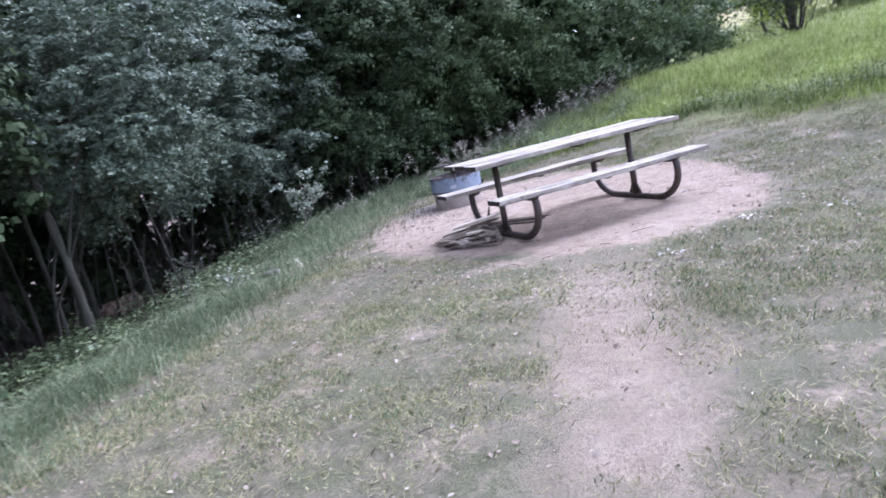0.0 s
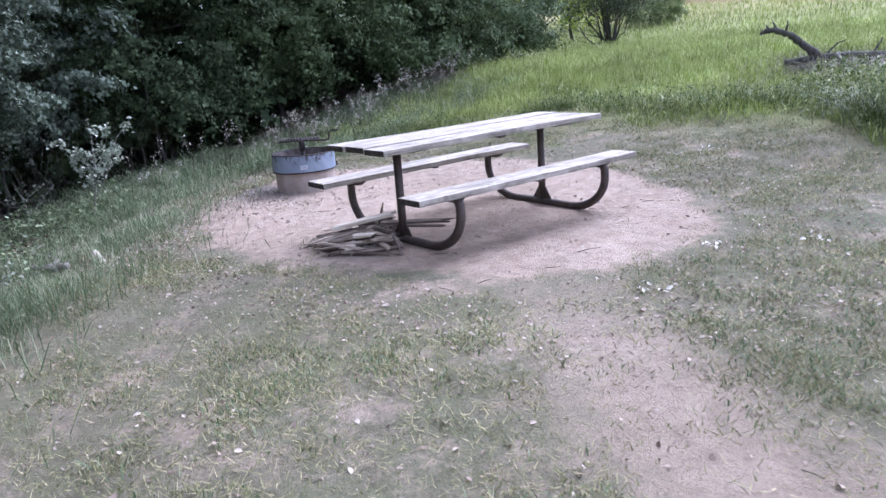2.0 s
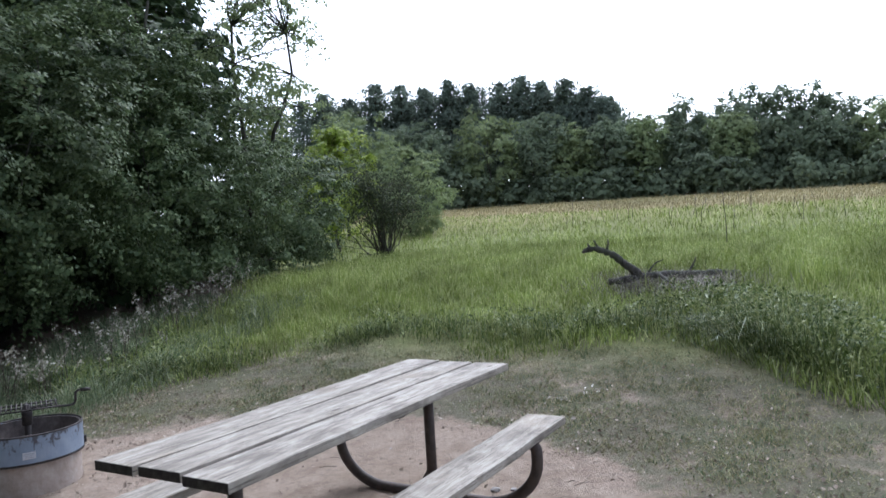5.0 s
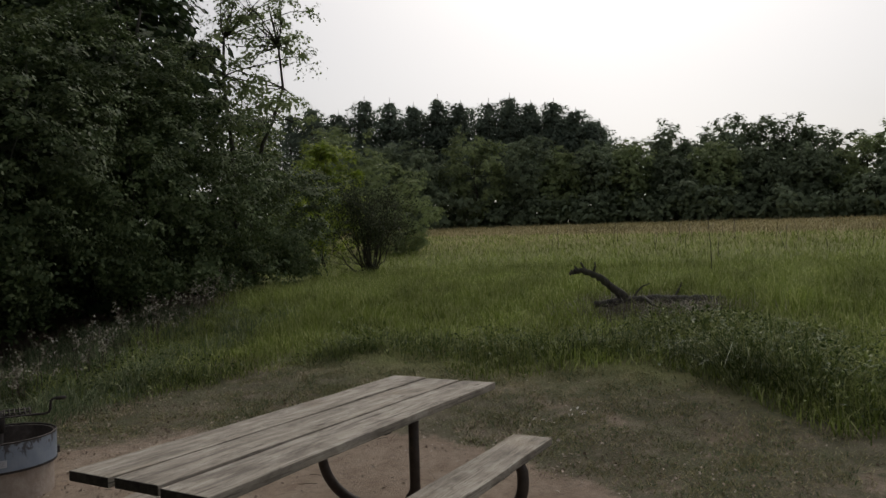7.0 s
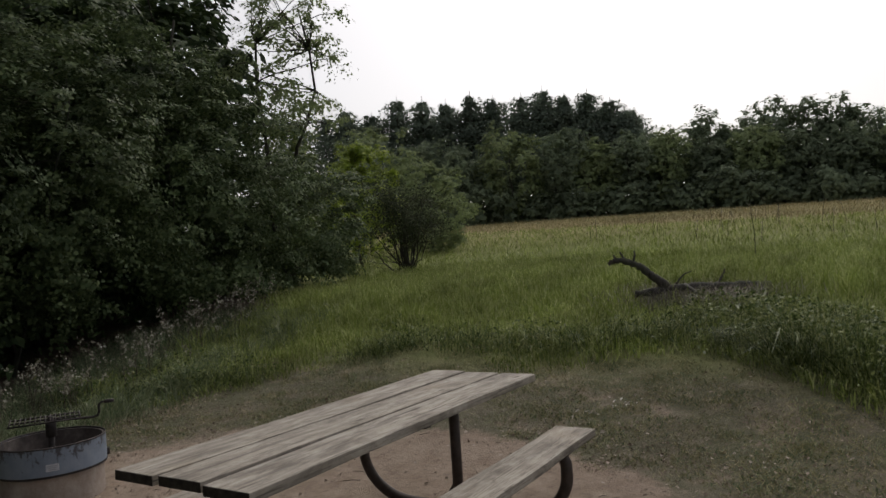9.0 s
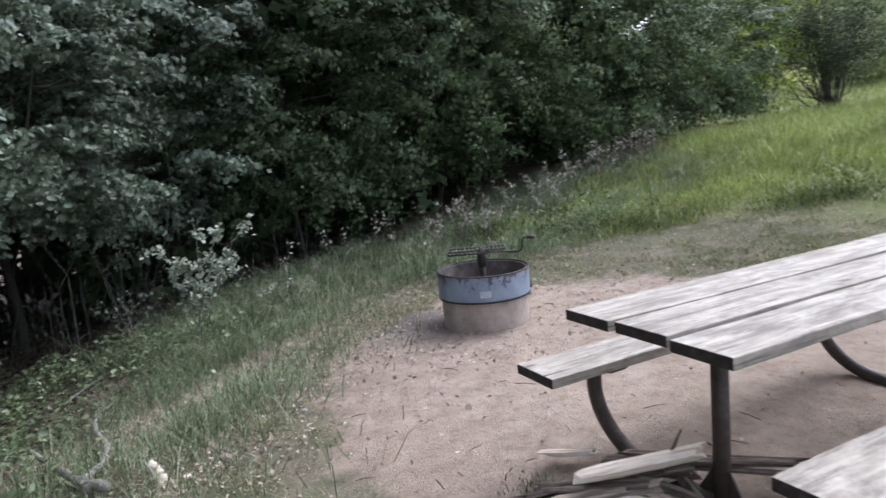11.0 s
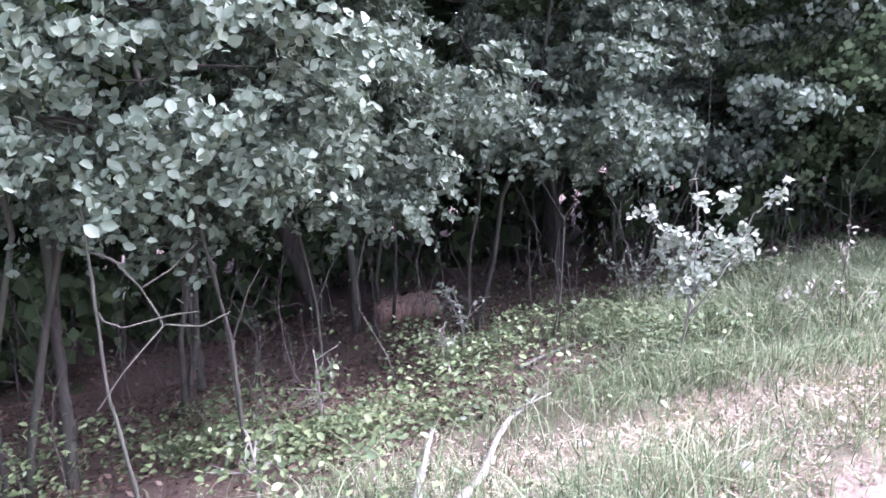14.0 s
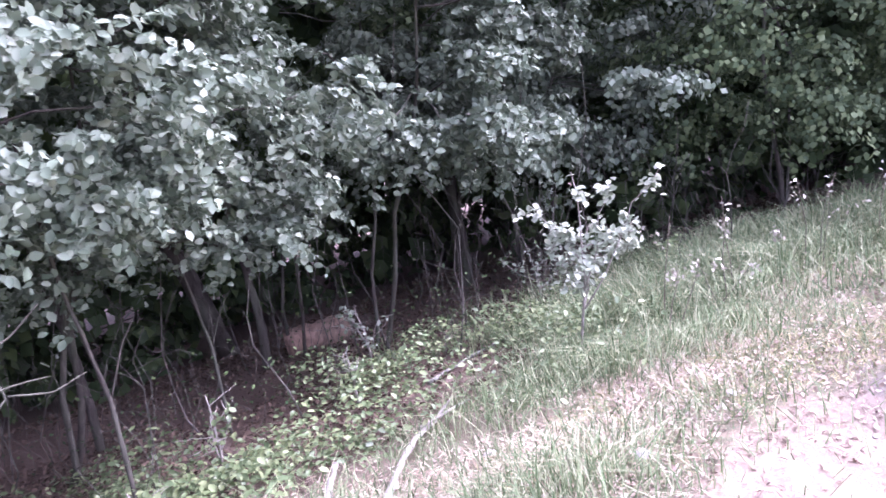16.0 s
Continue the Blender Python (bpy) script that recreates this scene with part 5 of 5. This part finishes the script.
def herbs(n, x0, x1, y0, y1, test, size, lift):
    x, y = scatter(n, x0, x1, y0, y1)
    keep = test(x, y)
    x, y = x[keep], y[keep]
    p = on_ground(x, y) + np.stack([np.zeros(len(x)), np.zeros(len(x)), rng.uniform(0.02, 1, len(x)) * lift * (1 + 0.5 * smooth_noise(x, y, 4.0, 31))], -1)
    v, f = leaf_cloud(p, np.array([0, 0, 1.0]) + 0.45 * rng.normal(size=p.shape), size * rng.uniform(0.5, 1.5, len(p)), 0.6, True)
    return v, [f]


stuff("ground_herbs", "low broad-leaved green plants at the foot of the bank", "plants",
      herbs(210000, -7.0, 3.5, -6.5, 0.0, lambda x, y: (np.exp(-((bank(x, y) - 3.6) / 0.6) ** 2) * (0.2 + 0.5 * smooth_noise(x, y, 2.6, 17)) > rng.uniform(size=len(x))), 0.036, 0.28), HERB)
stuff("shade_herbs", "dim low herbs and seedlings under the first trees", "plants",
      herbs(150000, -6.0, 1.0, -5.5, -1.0, lambda x, y: (np.exp(-((bank(x, y) - 4.3) / 0.55) ** 2) * (0.12 + 0.16 * (x > -3.2) + 0.4 * smooth_noise(x, y, 3.1, 19)) > rng.uniform(size=len(x))), 0.034, 0.3), HERB)


def lushness(x, y):
    """Where rank green clumps stand: a broken belt along the meadow's lower edge, widest beside the open turf."""
    more = y - meadow_start(x)
    right = np.clip((x + 0.2) / 1.2, 0, 1)
    belt = np.exp(-((more - 0.35 - 0.4 * right) / np.where(more < 0.35 + 0.4 * right, 0.3, 0.35 + 0.85 * right)) ** 2)
    return np.clip(0.45 + 0.5 * smooth_noise(x, y, 1.9, 23) + 0.25 * smooth_noise(x, y, 4.6, 24) + 0.45 * right, 0, 1) * belt


x, y = scatter(240000, -7.0, 8.0, 2.6, 8.5)
lush = lushness(x, y)
keep = lush > rng.uniform(size=len(x))
x, y, lush = x[keep], y[keep], lush[keep]
tall = rng.uniform(0.08, 0.44, len(x)) * (0.95 + 0.5 * smooth_noise(x, y, 3.6, 27)) * np.clip(0.35 + lush, 0.35, 1.25)
stuff("meadow_clumps", "lush broad-bladed clumps where turf meets the meadow", "plants", blades(on_ground(x, y), tall, rng.uniform(0.004, 0.01, len(x)), 0.95, 0.7), CLUMP)
x, y = scatter(150000, -7.0, 8.0, 2.6, 8.5)
lush = lushness(x, y)
keep = lush > 1.15 * rng.uniform(size=len(x))
p = on_ground(x[keep], y[keep]) + np.stack([np.zeros(keep.sum())] * 2 + [rng.uniform(0.03, 0.42, keep.sum()) * (0.3 + lush[keep])], -1)
v, f = leaf_cloud(p, np.array([0, 0, 0.8]) + 0.6 * rng.normal(size=p.shape), rng.uniform(0.022, 0.06, len(p)), 0.45, False)
stuff("meadow_herbs", "small-leaved herbs among the meadow clumps", "plants", (v, [f]), CLUMP)

# fallen leaves: thick where turf gives way to the bank, thin elsewhere
x, y = scatter(340000, -6.5, 6.5, -5.0, 5.0)
drift = np.exp(-((edge(x, y) - 2.2) / 0.85) ** 2) * np.clip(0.6 + 0.5 * smooth_noise(x, y, 2.2, 41), 0, 1) * np.clip((-1.0 - x) / 0.8, 0, 1)
thick = 0.035 + 0.07 * np.exp(-((np.hypot(x + 2.83, y - 1.085) - 0.75) / 0.5) ** 2) + 0.8 * drift + 0.16 * np.exp(-((np.hypot((x + 0.72) / 3.2, (y - 1.17) / 2.06) - 1.05) / 0.16) ** 2)
keep = (rng.uniform(size=len(x)) < thick * (1 - 0.6 * bareness(x, y) * (np.hypot(x + 2.83, y - 1.085) > 1.0))) & (bank(x, y) < 3.7)
x, y = x[keep], y[keep]
p = on_ground(x, y, 0.008)
v, f = leaf_cloud(p, np.array([0, 0, 1.0]) + 0.5 * rng.normal(size=p.shape), rng.uniform(0.008, 0.034, len(p)) * np.where(rng.uniform(size=len(p)) < 0.03, 1.6, 1), rng.uniform(0.3, 0.8, (len(p), 1)), True)
stuff("leaf_litter", "dry brown and pale fallen leaves on the soil", "leaves", (v, [f]), LITTER)
x, y = scatter(1600, -5.5, 6.0, -4.0, 4.5)
twigs = []
for a, b in zip(x[:330], y[:330]):
    p = on_ground(a, b, 0.006)
    q = on_ground(*(np.array([a, b]) + rng.normal(0, 0.06, 2)), 0.008)
    twigs.append(tube([p, (p + q) / 2 + (0, 0, 0.004), q], [0.0022, 0.002, 0.0016], 4))
stuff("twigs", "small dry twigs scattered on the soil", "twigs", joined(twigs), BARK_LOG)


# crumbs of soil and bark on the pad
x, y = scatter(16000, -4.5, 4.5, -2.5, 4.2)
keep = rng.uniform(size=len(x)) < 0.32 * bareness(x, y) * np.clip(0.2 + 0.9 * smooth_noise(x, y, 4.0, 61), 0, 1)
p = on_ground(x[keep], y[keep], 0.003)
v, f = leaf_cloud(p, np.array([0, 0, 1.0]) + 0.4 * rng.normal(size=p.shape), rng.uniform(0.004, 0.014, len(p)), 0.45, False)
stuff("soil_crumbs", "crumbs of dark soil and bark on bare ground", "soil", (v, [f]), SOIL_BIT)

# clusters of larger pale leaves
pale = []
for cx, cy in ((0.27, 4.03), (0.1, 3.8), (1.85, 1.5), (2.25, 2.0), (2.0, 0.6)):
    pale.append(np.stack([rng.normal(cx, 0.06, 12), rng.normal(cy, 0.06, 12)], -1))
pale = np.concatenate(pale)
p = on_ground(pale[:, 0], pale[:, 1], 0.014)
v, f = leaf_cloud(p, np.array([0, 0, 1.0]) + 0.4 * rng.normal(size=p.shape), rng.uniform(0.018, 0.05, len(p)), 0.5, True)
stuff("pale_leaves", "clusters of bleached fallen leaves on the turf", "leaves", (v, [f]), LEAF_BLEACHED)

# flattened straw on the upper bank
x, y = scatter(420000, -6.5, 0.5, -5.0, 3.0)
keep = rng.uniform(size=len(x)) < np.exp(-((edge(x, y) - 2.5) / 0.6) ** 2) * np.clip(0.35 + 0.5 * smooth_noise(x, y, 3.4, 51) + 0.3 * smooth_noise(x, y, 9.0, 52), 0, 1) * np.clip((-1.0 - x) / 1.5, 0, 1)
x, y = x[keep], y[keep]
stuff("dead_straw", "flattened dry straw and dead grass on the bank", "grass", slivers(on_ground(x, y, 0.008), rng.uniform(0.006, 0.022, len(x)), rng.uniform(0.005, 0.01, len(x)), 0.1), leaf_material("straw", (0.2, 0.155, 0.11), (0.36, 0.3, 0.22), (0.52, 0.46, 0.36), 0.8, 0.1, 1.5, 0.2))


def pebble(x, y, size, seed):
    r = np.random.default_rng(seed)
    bm = bmesh.new()
    bmesh.ops.create_icosphere(bm, subdivisions=2, radius=size)
    off = Vector(r.uniform(0, 50, 3))
    for v in bm.verts:
        v.co *= 1 + 0.35 * noise.noise(v.co / size + off)
        v.co.z *= 0.5
    ob = part("stone", bm, STONE)
    ob.matrix_world = pose(x, y, float(height(x, y)) + size * 0.2, 0, 0, r.uniform(0, 360))
    return tagged(ob, "small pale stone lying on the soil", "stone", "stones on the soil")


for i, (x, y, size) in enumerate(((-2.75, -0.54, 0.034), (-3.24, -0.12, 0.028), (-2.09, -0.57, 0.022), (-1.75, 0.13, 0.014), (-2.74, 0.3, 0.014), (-3.0, -1.22, 0.03), (0.3, 2.1, 0.03), (0.4, 2.15, 0.02))):
    pebble(x, y, size, 800 + i)
